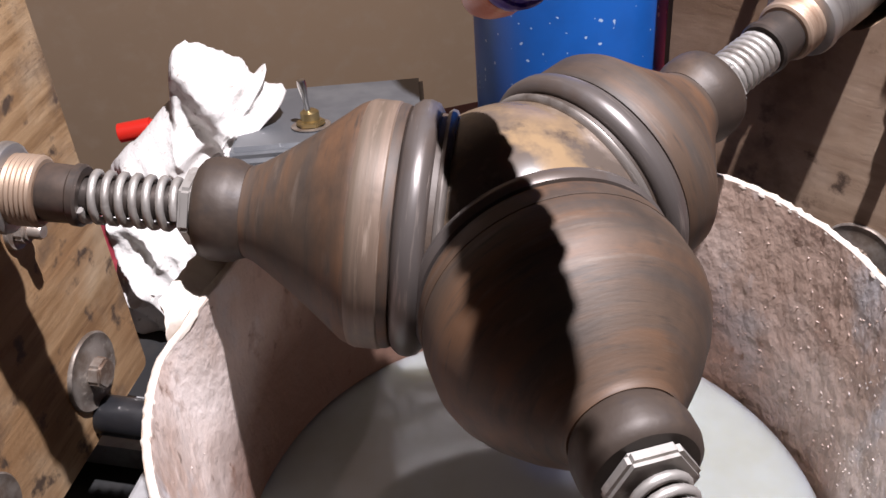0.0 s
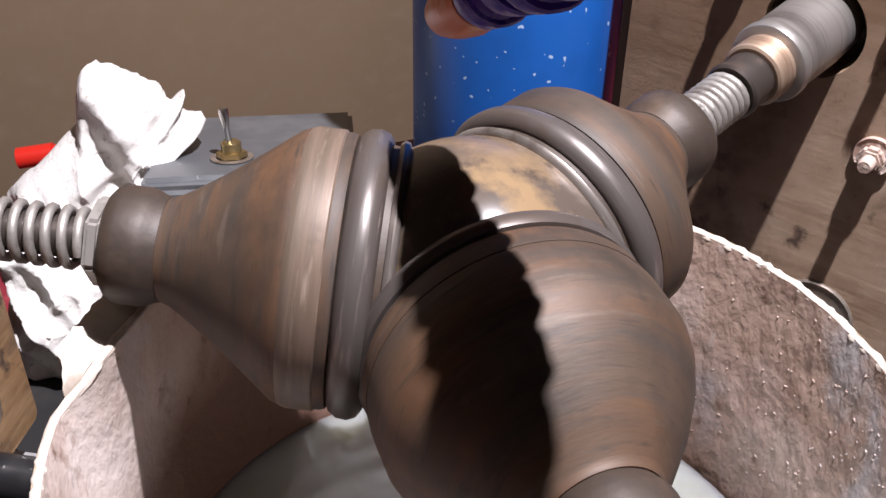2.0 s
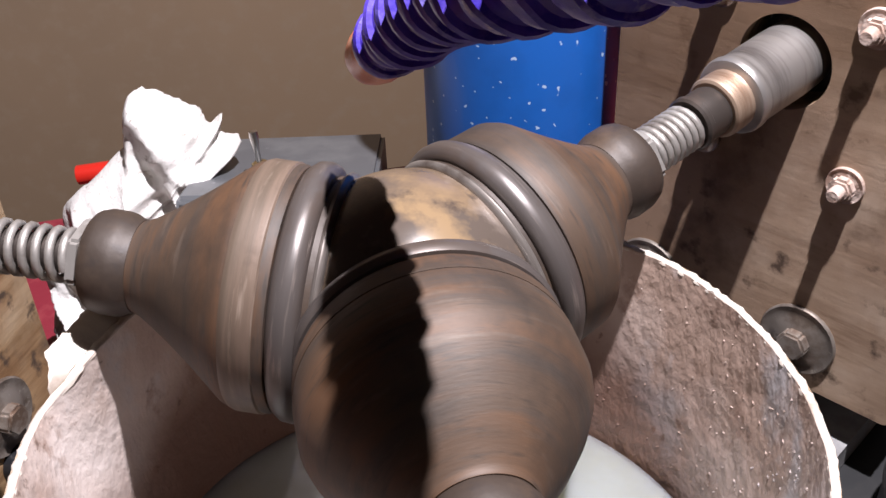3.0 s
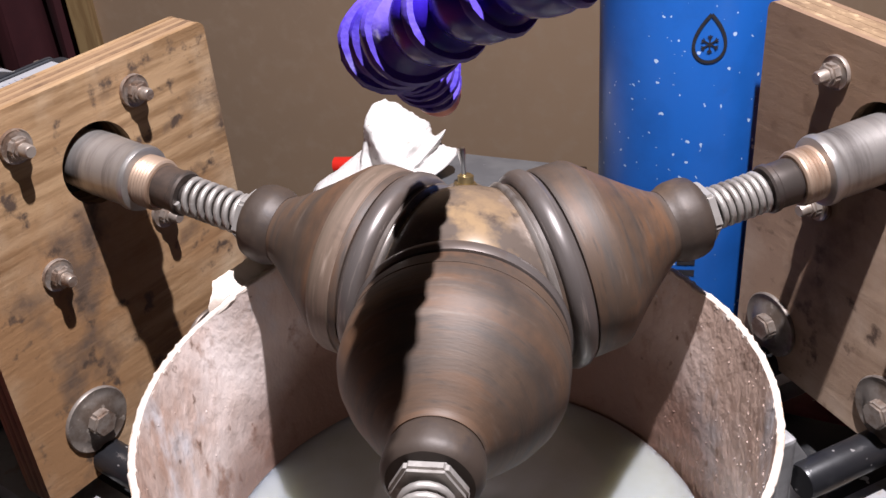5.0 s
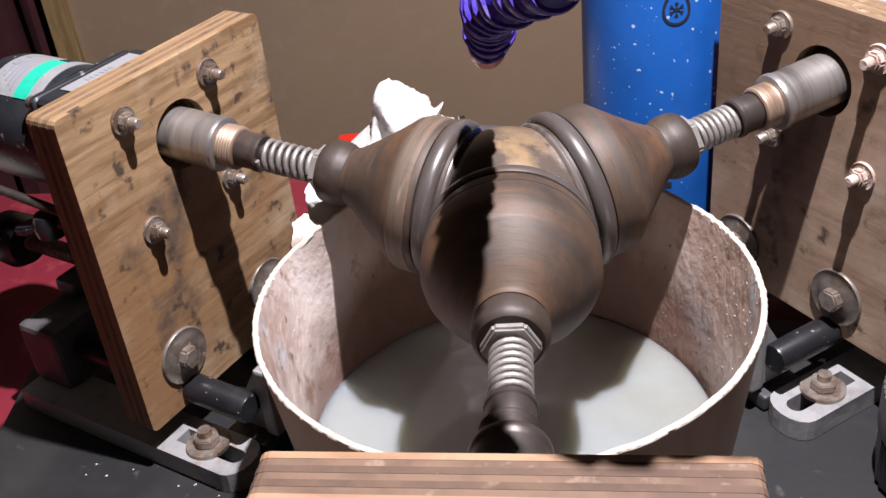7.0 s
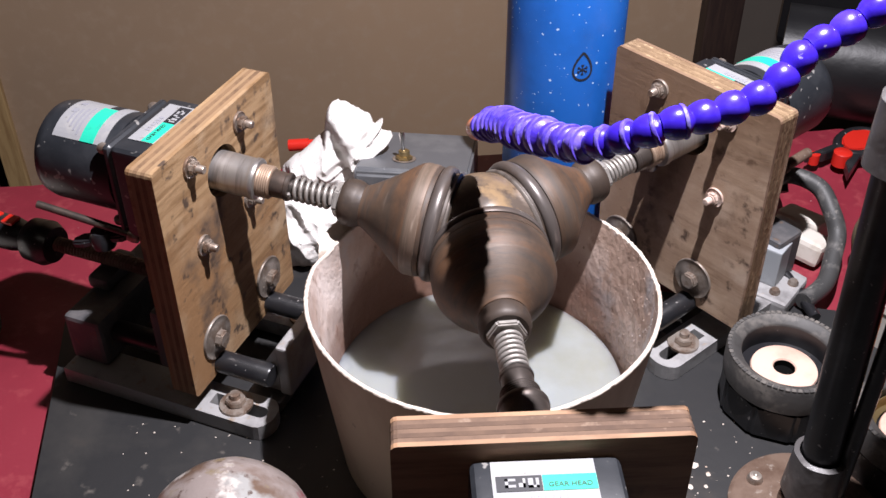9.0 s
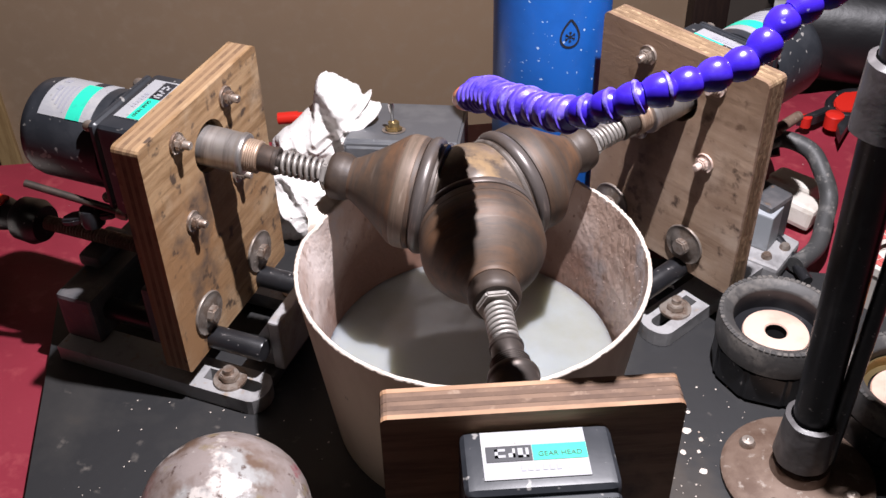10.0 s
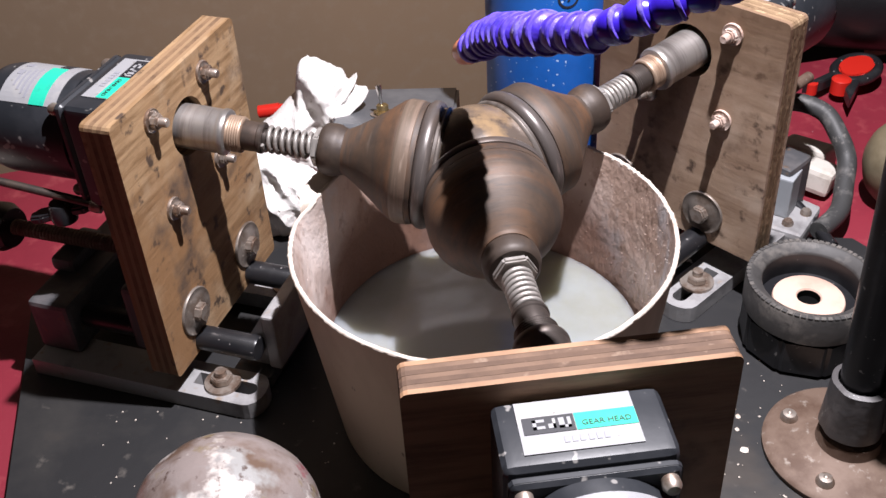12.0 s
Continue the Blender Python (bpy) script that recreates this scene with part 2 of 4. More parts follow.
CLOTH = mat("red_vinyl_cloth", (0.22, 0.020, 0.035), 0.5, 0, [(8, (0.18, 0.016, 0.029), 0.45, 0.65), (55, (0.30, 0.05, 0.06), 0.55, 0.75), (75, (0.62, 0.48, 0.44), 0.755, 0.775, 2)], [(9, 0.5, 0.006), (60, 0.15, 0.001)])
POST = mat("dark_brown_post", (0.022, 0.011, 0.009), 0.6, 0, [(4, (0.034, 0.018, 0.013), 0.45, 0.65)], [(40, 0.2, 0.0005)], stretch=(30, 30, 3))
CURTAIN = mat("maroon_curtain", (0.06, 0.010, 0.014), 0.85, 0, [(8, (0.04, 0.006, 0.010), 0.45, 0.65)], [(60, 0.2, 0.001)])
BOARD = mat("black_worktop", (0.020, 0.020, 0.021), 0.48, 0, [(10, (0.038, 0.036, 0.034), 0.48, 0.68), (5, (0.055, 0.042, 0.032), 0.58, 0.74), (60, (0.10, 0.09, 0.08), 0.64, 0.76), (85, (0.62, 0.60, 0.56), 0.745, 0.765, 2)], [(120, 0.3, 0.0006)])
CAST = mat("dark_grey_casting", (0.085, 0.085, 0.09), 0.55, 0.3, [(30, (0.16, 0.15, 0.15), 0.5, 0.7), (90, (0.15, 0.10, 0.07), 0.6, 0.72)], [(90, 0.5, 0.001)])
CAST_L = mat("bare_grey_casting", (0.39, 0.385, 0.385), 0.5, 0.3, [(30, (0.20, 0.19, 0.19), 0.5, 0.7), (90, (0.34, 0.27, 0.21), 0.6, 0.72)], [(90, 0.5, 0.001)])
SATIN = mat("satin_black_vinyl", (0.007, 0.007, 0.008), 0.42, 0, [(6, (0.011, 0.011, 0.012), 0.45, 0.65)], [(12, 0.5, 0.006)], spec=0.35)
BLACKP = mat("black_plastic", (0.014, 0.014, 0.016), 0.32, 0, [(30, (0.03, 0.03, 0.032), 0.5, 0.7), (260, (0.20, 0.19, 0.185), 0.72, 0.76, 1)], [(150, 0.15, 0.0004)])
DUSTYP = mat("dusty_black_plastic", (0.055, 0.052, 0.05), 0.6, 0, [(40, (0.16, 0.145, 0.13), 0.48, 0.66), (150, (0.04, 0.038, 0.036), 0.55, 0.7)], [(150, 0.4, 0.0006)])
PINK = mat("peach_disc", (0.66, 0.46, 0.37), 0.5, 0, [(20, (0.52, 0.32, 0.25), 0.45, 0.65)], [(120, 0.2, 0.0005)])
KNIT = mat("white_knit_cotton", (0.80, 0.77, 0.74), 0.9, 0, [(12, (0.68, 0.64, 0.60), 0.52, 0.72), (300, (0.45, 0.40, 0.35), 0.6, 0.72)], [(520, 0.6, 0.0008), (45, 0.25, 0.002)])
REDP = mat("red_plastic", (0.55, 0.02, 0.012), 0.35)
BOXM = mat("grey_switch_box", (0.13, 0.135, 0.145), 0.42, 0.3, [(20, (0.19, 0.195, 0.20), 0.5, 0.7), (120, (0.36, 0.36, 0.37), 0.68, 0.75)], [(90, 0.2, 0.0004)])
BRASS = mat("brass", (0.42, 0.31, 0.15), 0.35, 0.9)
RUST = mat("rusty_flange", (0.17, 0.115, 0.085), 0.65, 0.2, [(35, (0.105, 0.062, 0.042), 0.45, 0.62), (120, (0.30, 0.25, 0.21), 0.60, 0.7)], [(110, 0.5, 0.0008)])
TAPE = mat("grey_tape", (0.085, 0.08, 0.08), 0.35, 0, [(30, (0.17, 0.16, 0.16), 0.55, 0.72)], [(45, 0.6, 0.0015)])
CABLE = mat("grey_cable", (0.045, 0.045, 0.045), 0.55, 0, [(60, (0.12, 0.115, 0.11), 0.5, 0.65), (140, (0.20, 0.185, 0.17), 0.6, 0.7)], [(100, 0.3, 0.0008)])
GREYP = mat("grey_plastic", (0.33, 0.35, 0.37), 0.5, 0, [(40, (0.25, 0.26, 0.27), 0.5, 0.7)], [(120, 0.2, 0.0005)])
PALE = mat("pale_plastic", (0.62, 0.58, 0.52), 0.5, 0, [(40, (0.45, 0.40, 0.33), 0.5, 0.7)], [(120, 0.2, 0.0005)])
REDT = mat("red_tile", (0.50, 0.10, 0.09), 0.5, 0, [(60, (0.6, 0.25, 0.22), 0.5, 0.7)])
OLIVE = mat("olive_stone", (0.16, 0.13, 0.08), 0.5, 0, [(20, (0.25, 0.21, 0.14), 0.5, 0.7)], [(60, 0.3, 0.001)])
AMBER = mat("amber_plastic", (0.55, 0.20, 0.03), 0.3, 0, [(20, (0.40, 0.13, 0.02), 0.5, 0.7)])
ROOM = mat("room_wall", (0.16, 0.13, 0.11), 0.9, 0, [(2, (0.12, 0.10, 0.085), 0.4, 0.7)])


# ---- mesh helpers ----
def part(name, bm, material, parent=None, label="", m=None, smooth=None):
    """One mesh object from a bmesh; m is its pose under the parent."""
    me = bpy.data.meshes.new(name)
    bmesh.ops.recalc_face_normals(bm, faces=bm.faces[:])
    bm.to_mesh(me)
    bm.free()
    me.materials.append(material)
    if smooth is not None:
        me.set_sharp_from_angle(angle=radians(smooth))
        for p in me.polygons:
            p.use_smooth = True
    ob = new(name, me)
    ob.parent = parent
    if m is not None:
        ob.matrix_basis = m
    if label:
        tagged(ob, label)
    return ob


def thing(name, m, label, category, group="", kind=""):
    ob = new(name)
    ob.empty_display_size = 0.02
    ob.matrix_basis = m
    return tagged(ob, label, category, group, kind)


def box(x0, x1, y0, y1, z0, z1, bevel=0.0, seg=2):
    bm = bmesh.new()
    bmesh.ops.create_cube(bm, size=1)
    for v in bm.verts:
        v.co = Vector(((x0, x1)[v.co.x > 0], (y0, y1)[v.co.y > 0], (z0, z1)[v.co.z > 0]))
    if bevel:
        bmesh.ops.bevel(bm, geom=bm.edges[:], offset=bevel, segments=seg, affect="EDGES", profile=0.6)
    return bm


def prism(outline, z0, z1, bevel=0.0):
    """A closed outline in x, y raised from z0 to z1."""
    bm = bmesh.new()
    low = [bm.verts.new((x, y, z0)) for x, y in outline]
    high = [bm.verts.new((x, y, z1)) for x, y in outline]
    n = len(low)
    bm.faces.new(low)
    bm.faces.new(high)
    for i in range(n):
        bm.faces.new((low[i], low[(i + 1) % n], high[(i + 1) % n], high[i]))
    if bevel:
        bmesh.ops.bevel(bm, geom=bm.edges[:], offset=bevel, segments=2, affect="EDGES")
    return bm


def lathe(profile, n=64, wobble=0.0, seed=0):
    """Rows of (radius, z) turned round z; a radius of 0 closes the end."""
    bm = bmesh.new()
    rings = []
    for k, (r, z) in enumerate(profile):
        if r <= 1e-6:
            rings.append([bm.verts.new((0, 0, z))])
            continue
        ring = []
        for i in range(n):
            a = 2 * math.pi * i / n
            w = 1 + wobble * noise.noise((math.cos(a) * 2 + seed, math.sin(a) * 2, z * 40))
            ring.append(bm.verts.new((r * w * math.cos(a), r * w * math.sin(a), z)))
        rings.append(ring)
    for a, b in zip(rings, rings[1:]):
        for i in range(n):
            j = (i + 1) % n
            if len(a) == 1 and len(b) == 1:
                break
            if len(a) == 1:
                bm.faces.new((a[0], b[i], b[j]))
            elif len(b) == 1:
                bm.faces.new((a[i], a[j], b[0]))
            else:
                bm.faces.new((a[i], a[j], b[j], b[i]))
    return bm


def tube(points, radius, n=10, caps=True):
    """A tube along points; radius is a number or one for each point."""
    bm = bmesh.new()
    pts = [Vector(p) for p in points]
    rad = radius if hasattr(radius, "__len__") else [radius] * len(pts)
    rings, side = [], None
    for i, p in enumerate(pts):
        d = (pts[min(i + 1, len(pts) - 1)] - pts[max(i - 1, 0)]).normalized()
        if side is None:
            side = d.orthogonal().normalized()
        side = (side - d * side.dot(d)).normalized()
        up = d.cross(side)
        rings.append([bm.verts.new(p + rad[i] * (math.cos(2 * math.pi * k / n) * side + math.sin(2 * math.pi * k / n) * up)) for k in range(n)])
    for a, b in zip(rings, rings[1:]):
        for k in range(n):
            bm.faces.new((a[k], a[(k + 1) % n], b[(k + 1) % n], b[k]))
    if caps:
        bm.faces.new(rings[0])
        bm.faces.new(rings[-1])
    return bm


def curve_through(points, per=8):
    """Catmull-Rom points through the given ones."""
    p = [Vector(q) for q in points]
    p = [2 * p[0] - p[1]] + p + [2 * p[-1] - p[-2]]
    out = []
    for i in range(1, len(p) - 2):
        for k in range(per):
            t = k / per
            a, b, c, d = p[i - 1:i + 3]
            out.append(0.5 * (2 * b + (c - a) * t + (2 * a - 5 * b + 4 * c - d) * t * t + (3 * b - a - 3 * c + d) * t ** 3))
    out.append(p[-2])
    return out


def spring(r, wire, z0, z1, turns, n=14):
    pts = []
    steps = int(turns * n)
    for i in range(steps + 1):
        a = 2 * math.pi * i / n
        pts.append((r * math.cos(a), r * math.sin(a), z0 + (z1 - z0) * i / steps))
    return tube(pts, wire, 7)


def axis_pose(origin, direction, spin=0.0):
    """A pose whose z runs along the direction."""
    q = Vector(direction).to_track_quat("Z", "Y")
    return Matrix.Translation(origin) @ q.to_matrix().to_4x4() @ Matrix.Rotation(spin, 4, "Z")


def hexagon(r):
    return [(r * math.cos(math.pi / 3 * i), r * math.sin(math.pi / 3 * i)) for i in range(6)]


def blob(r, seed, amp, freq, sub=4, squash=(1, 1, 1)):
    bm = bmesh.new()
    bmesh.ops.create_icosphere(bm, subdivisions=sub, radius=1)
    for v in bm.verts:
        k = 1 + amp * noise.fractal(v.co * freq + Vector((seed, seed * 2, 0)), 1.0, 2.0, 4)
        v.co = Vector((v.co.x * squash[0], v.co.y * squash[1], v.co.z * squash[2])) * r * k
    return bm


# ---- setting ----
def build_setting():
    bm = bmesh.new()
    bmesh.ops.create_grid(bm, x_segments=140, y_segments=100, size=1)
    for v in bm.verts:
        x, q = v.co.x * 1.5, (v.co.y + 1) / 2
        back = 0.464 + 0.303 * x + 0.4 * min(1.0, max(0.0, (x - 0.42) / 0.05))
        y = -1.3 + (back + 1.3) * q ** 0.8
        h = 0.0
        if x < -0.36 or x > 0.36 or y > 0.2:
            h = 0.006 * abs(noise.noise((x * 7, y * 7, 1.3)))
            if x > 0.2:
                h += 0.010 * max(0.0, noise.noise((x * 9 + y * 6, y * 5 - x * 3, 4.1)))
        v.co = Vector((x, y, -0.016 + h - (0.10 if q > 0.999 else 0.0)))
    tagged(part("table_cover", bm, CLOTH, smooth=60), "dark red vinyl table cover with pale splashes", "table cover", kind="structure")
    outline = [(-0.39, 0.075), (-0.305, -0.16), (-0.22, -0.75), (0.62, -0.75), (0.60, -0.2), (0.36, 0.13), (0.30, 0.205), (-0.30, 0.205)]
    tagged(part("worktop", prism(outline, -0.010, 0.0, 0.0015), BOARD), "black worktop board with pale specks lying on the table", "worktop", kind="structure")
    # walls of the corner and the room round it
    back = pose(0, 0.977, 0, 0, 0, 16.9)
    tagged(part("wall_back", box(-0.887, 0.215, 0, 0.02, -0.8, 1.8), WALLM, m=back), "plain brown board behind the machine", "wall", kind="structure")
    tagged(part("trim", box(-0.919, -0.887, -0.012, 0.02, -0.8, 1.8, 0.002), TRIM, m=back), "narrow pale wood strip at the board's edge", "trim", kind="structure")
    tagged(part("trim", box(0.215, 0.275, -0.03, 0.03, -0.8, 1.8, 0.003), POST, m=back), "dark brown post beside the board", "trim", kind="structure")
    bm = bmesh.new()
    n, k = 90, 8
    grid = [[bm.verts.new((-2.1 + 1.16 * i / n, 0.04 + 0.02 * math.sin(i * 0.9) + 0.01 * math.sin(i * 2.3 + j), -0.8 + 2.6 * j / k)) for j in range(k + 1)] for i in range(n + 1)]
    for i in range(n):
        for j in range(k):
            bm.faces.new((grid[i][j], grid[i + 1][j], grid[i + 1][j + 1], grid[i][j + 1]))
    tagged(part("curtain", bm, CURTAIN, m=back, smooth=60), "dark maroon curtain hanging beside the board", "curtain", kind="structure")
    tagged(part("wall_north", box(-3, 3, 1.6, 1.7, -0.8, 2.4), ROOM), "dim back wall of the room", "wall", kind="structure")
    tagged(part("wall_south", box(-3, 3, -3.1, -3.0, -0.8, 2.4), ROOM), "plain room wall behind the camera", "wall", kind="structure")
    tagged(part("wall_west", box(-3.1, -3, -3, 1.6, -0.8, 2.4), ROOM), "plain room wall", "wall", kind="structure")
    tagged(part("wall_east", box(3, 3.1, -3, 1.6, -0.8, 2.4), ROOM), "plain room wall", "wall", kind="structure")
    tagged(part("ceiling", box(-3.1, 3.1, -3.1, 1.7, 2.4, 2.5), ROOM), "plain room ceiling", "ceiling", kind="structure")
    tagged(part("floor", box(-3.1, 3.1, -3.1, 1.7, -0.9, -0.8), ROOM), "plain room floor", "floor", kind="structure")


build_setting()

# ---- grinding machine ----
CENTRE = Vector((-0.002, 0.030, 0.1745))


def frame_at(x, y, z, azimuth):
    """Unit frame: y points outward along the azimuth, z up."""
    return pose(x, y, z, 0, 0, azimuth - 90)


def plywood_plate(m, x0, x1, z0, z1, hole, face, plies, label):
    ob = thing("plywood_plate", m, label, "wooden plate", "motor plates")
    n = 7
    depth = 0.0215
    for i in range(n):
        bm = bmesh.new()
        a, b = depth * i / n, depth * (i + 1) / n
        inset = 0.00015 if i % 2 else 0.0
        rx, rz, rr = x0 + inset, z0 + inset, 0.004
        outer = []
        for cx, cz, s in ((x1 - inset - rr, z1 - inset - rr, 0), (x0 + inset + rr, z1 - inset - rr, 90), (x0 + inset + rr, z0 + inset + rr, 180), (x1 - inset - rr, z0 + inset + rr, 270)):
            for k in range(4):
                t = radians(s + 30 * k)
                outer.append((cx + rr * math.cos(t), cz + rr * math.sin(t)))
        # ring of quads between the outline and the round hole
        hr = 0.0205
        hx, hz = hole
        steps = 48
        ring_o, ring_i = [], []
        turns = sorted([2 * math.pi * k / steps for k in range(steps)] + [math.atan2(z - hz, x - hx) % (2 * math.pi) for x, z in outer])
        steps = len(turns)
        for t in turns:
            d = Vector((math.cos(t), math.sin(t)))
            far = 10.0
            for p, q in zip(outer, outer[1:] + outer[:1]):
                e = (q[0] - p[0], q[1] - p[1])
                det = d.x * -e[1] + d.y * e[0]
                if abs(det) < 1e-12:
                    continue
                wx, wz = p[0] - hx, p[1] - hz
                s1 = (wx * -e[1] + wz * e[0]) / det
                s2 = (d.x * wz - d.y * wx) / det
                if s1 > 0 and -1e-6 <= s2 <= 1 + 1e-6:
                    far = min(far, s1)
            ring_o.append((hx + d.x * far, hz + d.y * far))
            ring_i.append((hx + d.x * hr, hz + d.y * hr))
        vo = [[bm.verts.new((x, y, z)) for x, z in ring_o] for y in (a, b)]
        vi = [[bm.verts.new((x, y, z)) for x, z in ring_i] for y in (a, b)]
        for k in range(steps):
            j = (k + 1) % steps
            bm.faces.new((vo[0][k], vo[0][j], vi[0][j], vi[0][k]))
            bm.faces.new((vo[1][k], vo[1][j], vi[1][j], vi[1][k]))
            bm.faces.new((vo[0][k], vo[0][j], vo[1][j], vo[1][k]))
            bm.faces.new((vi[0][k], vi[0][j], vi[1][j], vi[1][k]))
        part("ply", bm, face if i in (0, n - 1) else plies[i % 2], ob)
    return ob


def hex_bolt(m, length, r_nut, washer, stud, label, group, mats=(ZINC, ZINC)):
    """A nut, a washer and a stud end; z points out of the plate."""
    ob = thing("hex_bolt", m, label, "bolt", group)
    dome = 0.0030 if washer > 0.012 else 0.0016
    part("washer", lathe([(0, 0), (washer, 0), (washer * 1.01, 0.0010), (washer * 0.97, 0.0019), (washer * 0.90, 0.0016), (washer * 0.82, 0.0013), (washer * 0.66, 0.0017), (washer * 0.55, dome), (0, dome)], 32), mats[1], ob, smooth=50)
    part("nut", prism(hexagon(r_nut), 0.0016, 0.0016 + r_nut * 0.9, 0.0012), mats[0], ob, smooth=50)
    if stud:
        part("stud", lathe([(0, 0.001), (stud, 0.001), (stud, length - 0.001), (stud * 0.8, length), (0, length)], 14), mats[0], ob, smooth=40)
    return ob


def gear_motor(m, length, label):
    ob = thing("gear_motor", m, label, "motor", "geared motors")
    y0 = 0.0218
    head = part("gearhead", box(-0.040, 0.040, y0, y0 + 0.042, -0.040, 0.040, 0.006, 3), MOTOR, ob, smooth=35)
    part("flange", box(-0.0385, 0.0385, y0 + 0.0425, y0 + 0.050, -0.0385, 0.0385, 0.005, 3), MOTOR, ob, smooth=35)
    e = y0 + 0.05 + length
    prof = [(0, y0 + 0.05), (0.0385, y0 + 0.05), (0.039, y0 + 0.056), (0.039, e - 0.012), (0.0375, e - 0.005), (0.033, e - 0.001), (0.02, e), (0, e)]
    turn = Matrix.Rotation(radians(-90), 4, "X")
    body = part("motor_body", lathe(prof, 64), MOTOR, ob, m=turn, smooth=40)
    for x in (-1, 1):
        for z in (-1, 1):
            part("screw", lathe([(0, 0), (0.0042, 0), (0.0045, 0.004), (0.003, 0.0065), (0, 0.007)], 14), ZINC, ob, m=Matrix.Translation((x * 0.032, y0 + 0.05, z * 0.032)) @ turn, smooth=40)
    # sticker on top of the gearhead: white strips round a green and black band
    z = 0.0402
    rows = (("label", -0.025, 0.029, y0 + 0.0035, y0 + 0.0345, LABEL_W, 0.0), ("label_band", -0.0248, 0.0030, y0 + 0.0135, y0 + 0.0235, LABEL_G, 0.0004), ("logo_block", 0.0034, 0.0270, y0 + 0.0135, y0 + 0.0235, INK, 0.0004))
    for name, x0, x1, a, b, material, up in rows:
        part(name, box(x0, x1, a, b, z + up, z + up + 0.0005), material, head)
    for x0, x1, a, b in ((0.0170, 0.0225, 0.0155, 0.0172), (0.0170, 0.0225, 0.0195, 0.0212), (0.0208, 0.0225, 0.0155, 0.0212), (0.0120, 0.0155, 0.0185, 0.0212), (0.0120, 0.0133, 0.0155, 0.0212), (0.0080, 0.0106, 0.0155, 0.0215), (0.0050, 0.0066, 0.0155, 0.0215), (0.0050, 0.0106, 0.0200, 0.0215)):
        part("logo_bar", box(x0, x1, y0 + a, y0 + b, z + 0.0009, z + 0.0012), LABEL_W, head)
    for x0 in (-0.0105, -0.0070, -0.0035, 0.0005, 0.0040, 0.0075):
        part("label_mark", box(x0, x0 + 0.0024, y0 + 0.0262, y0 + 0.0300, z + 0.0005, z + 0.0008), INKGREY, head)
    text = bpy.data.curves.new("lettering", "FONT")
    text.body, text.size, text.align_x, text.align_y, text.extrude = "GEAR HEAD", 0.0042, "CENTER", "CENTER", 0.0001
    text.materials.append(INK)
    words = new("lettering", text)
    words.parent = head
    words.matrix_basis = pose(-0.0110, y0 + 0.0200, z + 0.0011, 0, 0, 180)
    # curved sticker on the motor body
    def wrap(a0, a1, b0, b1, r):
        bm = bmesh.new()
        k = 14
        lo = [[bm.verts.new((r * math.sin(radians(a0 + (a1 - a0) * i / k)), y, r * math.cos(radians(a0 + (a1 - a0) * i / k)))) for i in range(k + 1)] for y in (b0, b1)]
        hi = [[bm.verts.new(((r - 0.0006) * math.sin(radians(a0 + (a1 - a0) * i / k)), y, (r - 0.0006) * math.cos(radians(a0 + (a1 - a0) * i / k)))) for i in range(k + 1)] for y in (b0, b1)]
        for i in range(k):
            bm.faces.new((lo[0][i], lo[0][i + 1], lo[1][i + 1], lo[1][i]))
            bm.faces.new((hi[0][i], hi[0][i + 1], hi[1][i + 1], hi[1][i]))
            bm.faces.new((lo[0][i], lo[0][i + 1], hi[0][i + 1], hi[0][i]))
            bm.faces.new((lo[1][i], lo[1][i + 1], hi[1][i + 1], hi[1][i]))
        for row in ((0, 0), (0, k)):
            bm.faces.new((lo[0][row[1]], lo[1][row[1]], hi[1][row[1]], hi[0][row[1]]))
        return bm
    b = y0 + 0.058
    part("label", wrap(-42, 32, b, b + 0.046, 0.0394), LABEL_W, body, m=turn.inverted())
    part("label_band", wrap(-42, 12, b + 0.009, b + 0.021, 0.0397), LABEL_G, body, m=turn.inverted())
    part("label_mark", wrap(14, 30, b + 0.009, b + 0.017, 0.0397), INK, body, m=turn.inverted())
    for i in range(4):
        part("label_mark", wrap(-36 + 4 * i, 6 - 3 * i, b + 0.025 + i * 0.004, b + 0.0268 + i * 0.004, 0.0396), INKGREY, body, m=turn.inverted())
    for a in (-8, 8):
        part("label_mark", wrap(a, a + 7, b + 0.037, b + 0.0415, 0.0397), INKGREY, body, m=turn.inverted())
    return ob


def cup_rim(ob):
    part("rim_bead", lathe([(0.0365, 0.0285), (0.0398, 0.0283), (0.0421, 0.0298), (0.0431, 0.0325), (0.0428, 0.0355), (0.0411, 0.0378), (0.0385, 0.0388), (0.036, 0.0388), (0.036, 0.0285)], 72), BEAD, ob, smooth=50)
    part("rim_groove", lathe([(0.0360, 0.0265), (0.0388, 0.0264), (0.0390, 0.0284), (0.0360, 0.0284)], 72), COLLAR, ob, smooth=40)
    part("rim_lip", lathe([(0.0362, 0.0236), (0.0386, 0.0230), (0.0403, 0.0238), (0.0407, 0.0252), (0.0398, 0.0264), (0.0362, 0.0264), (0.0362, 0.0236)], 72), LIP, ob, smooth=50)


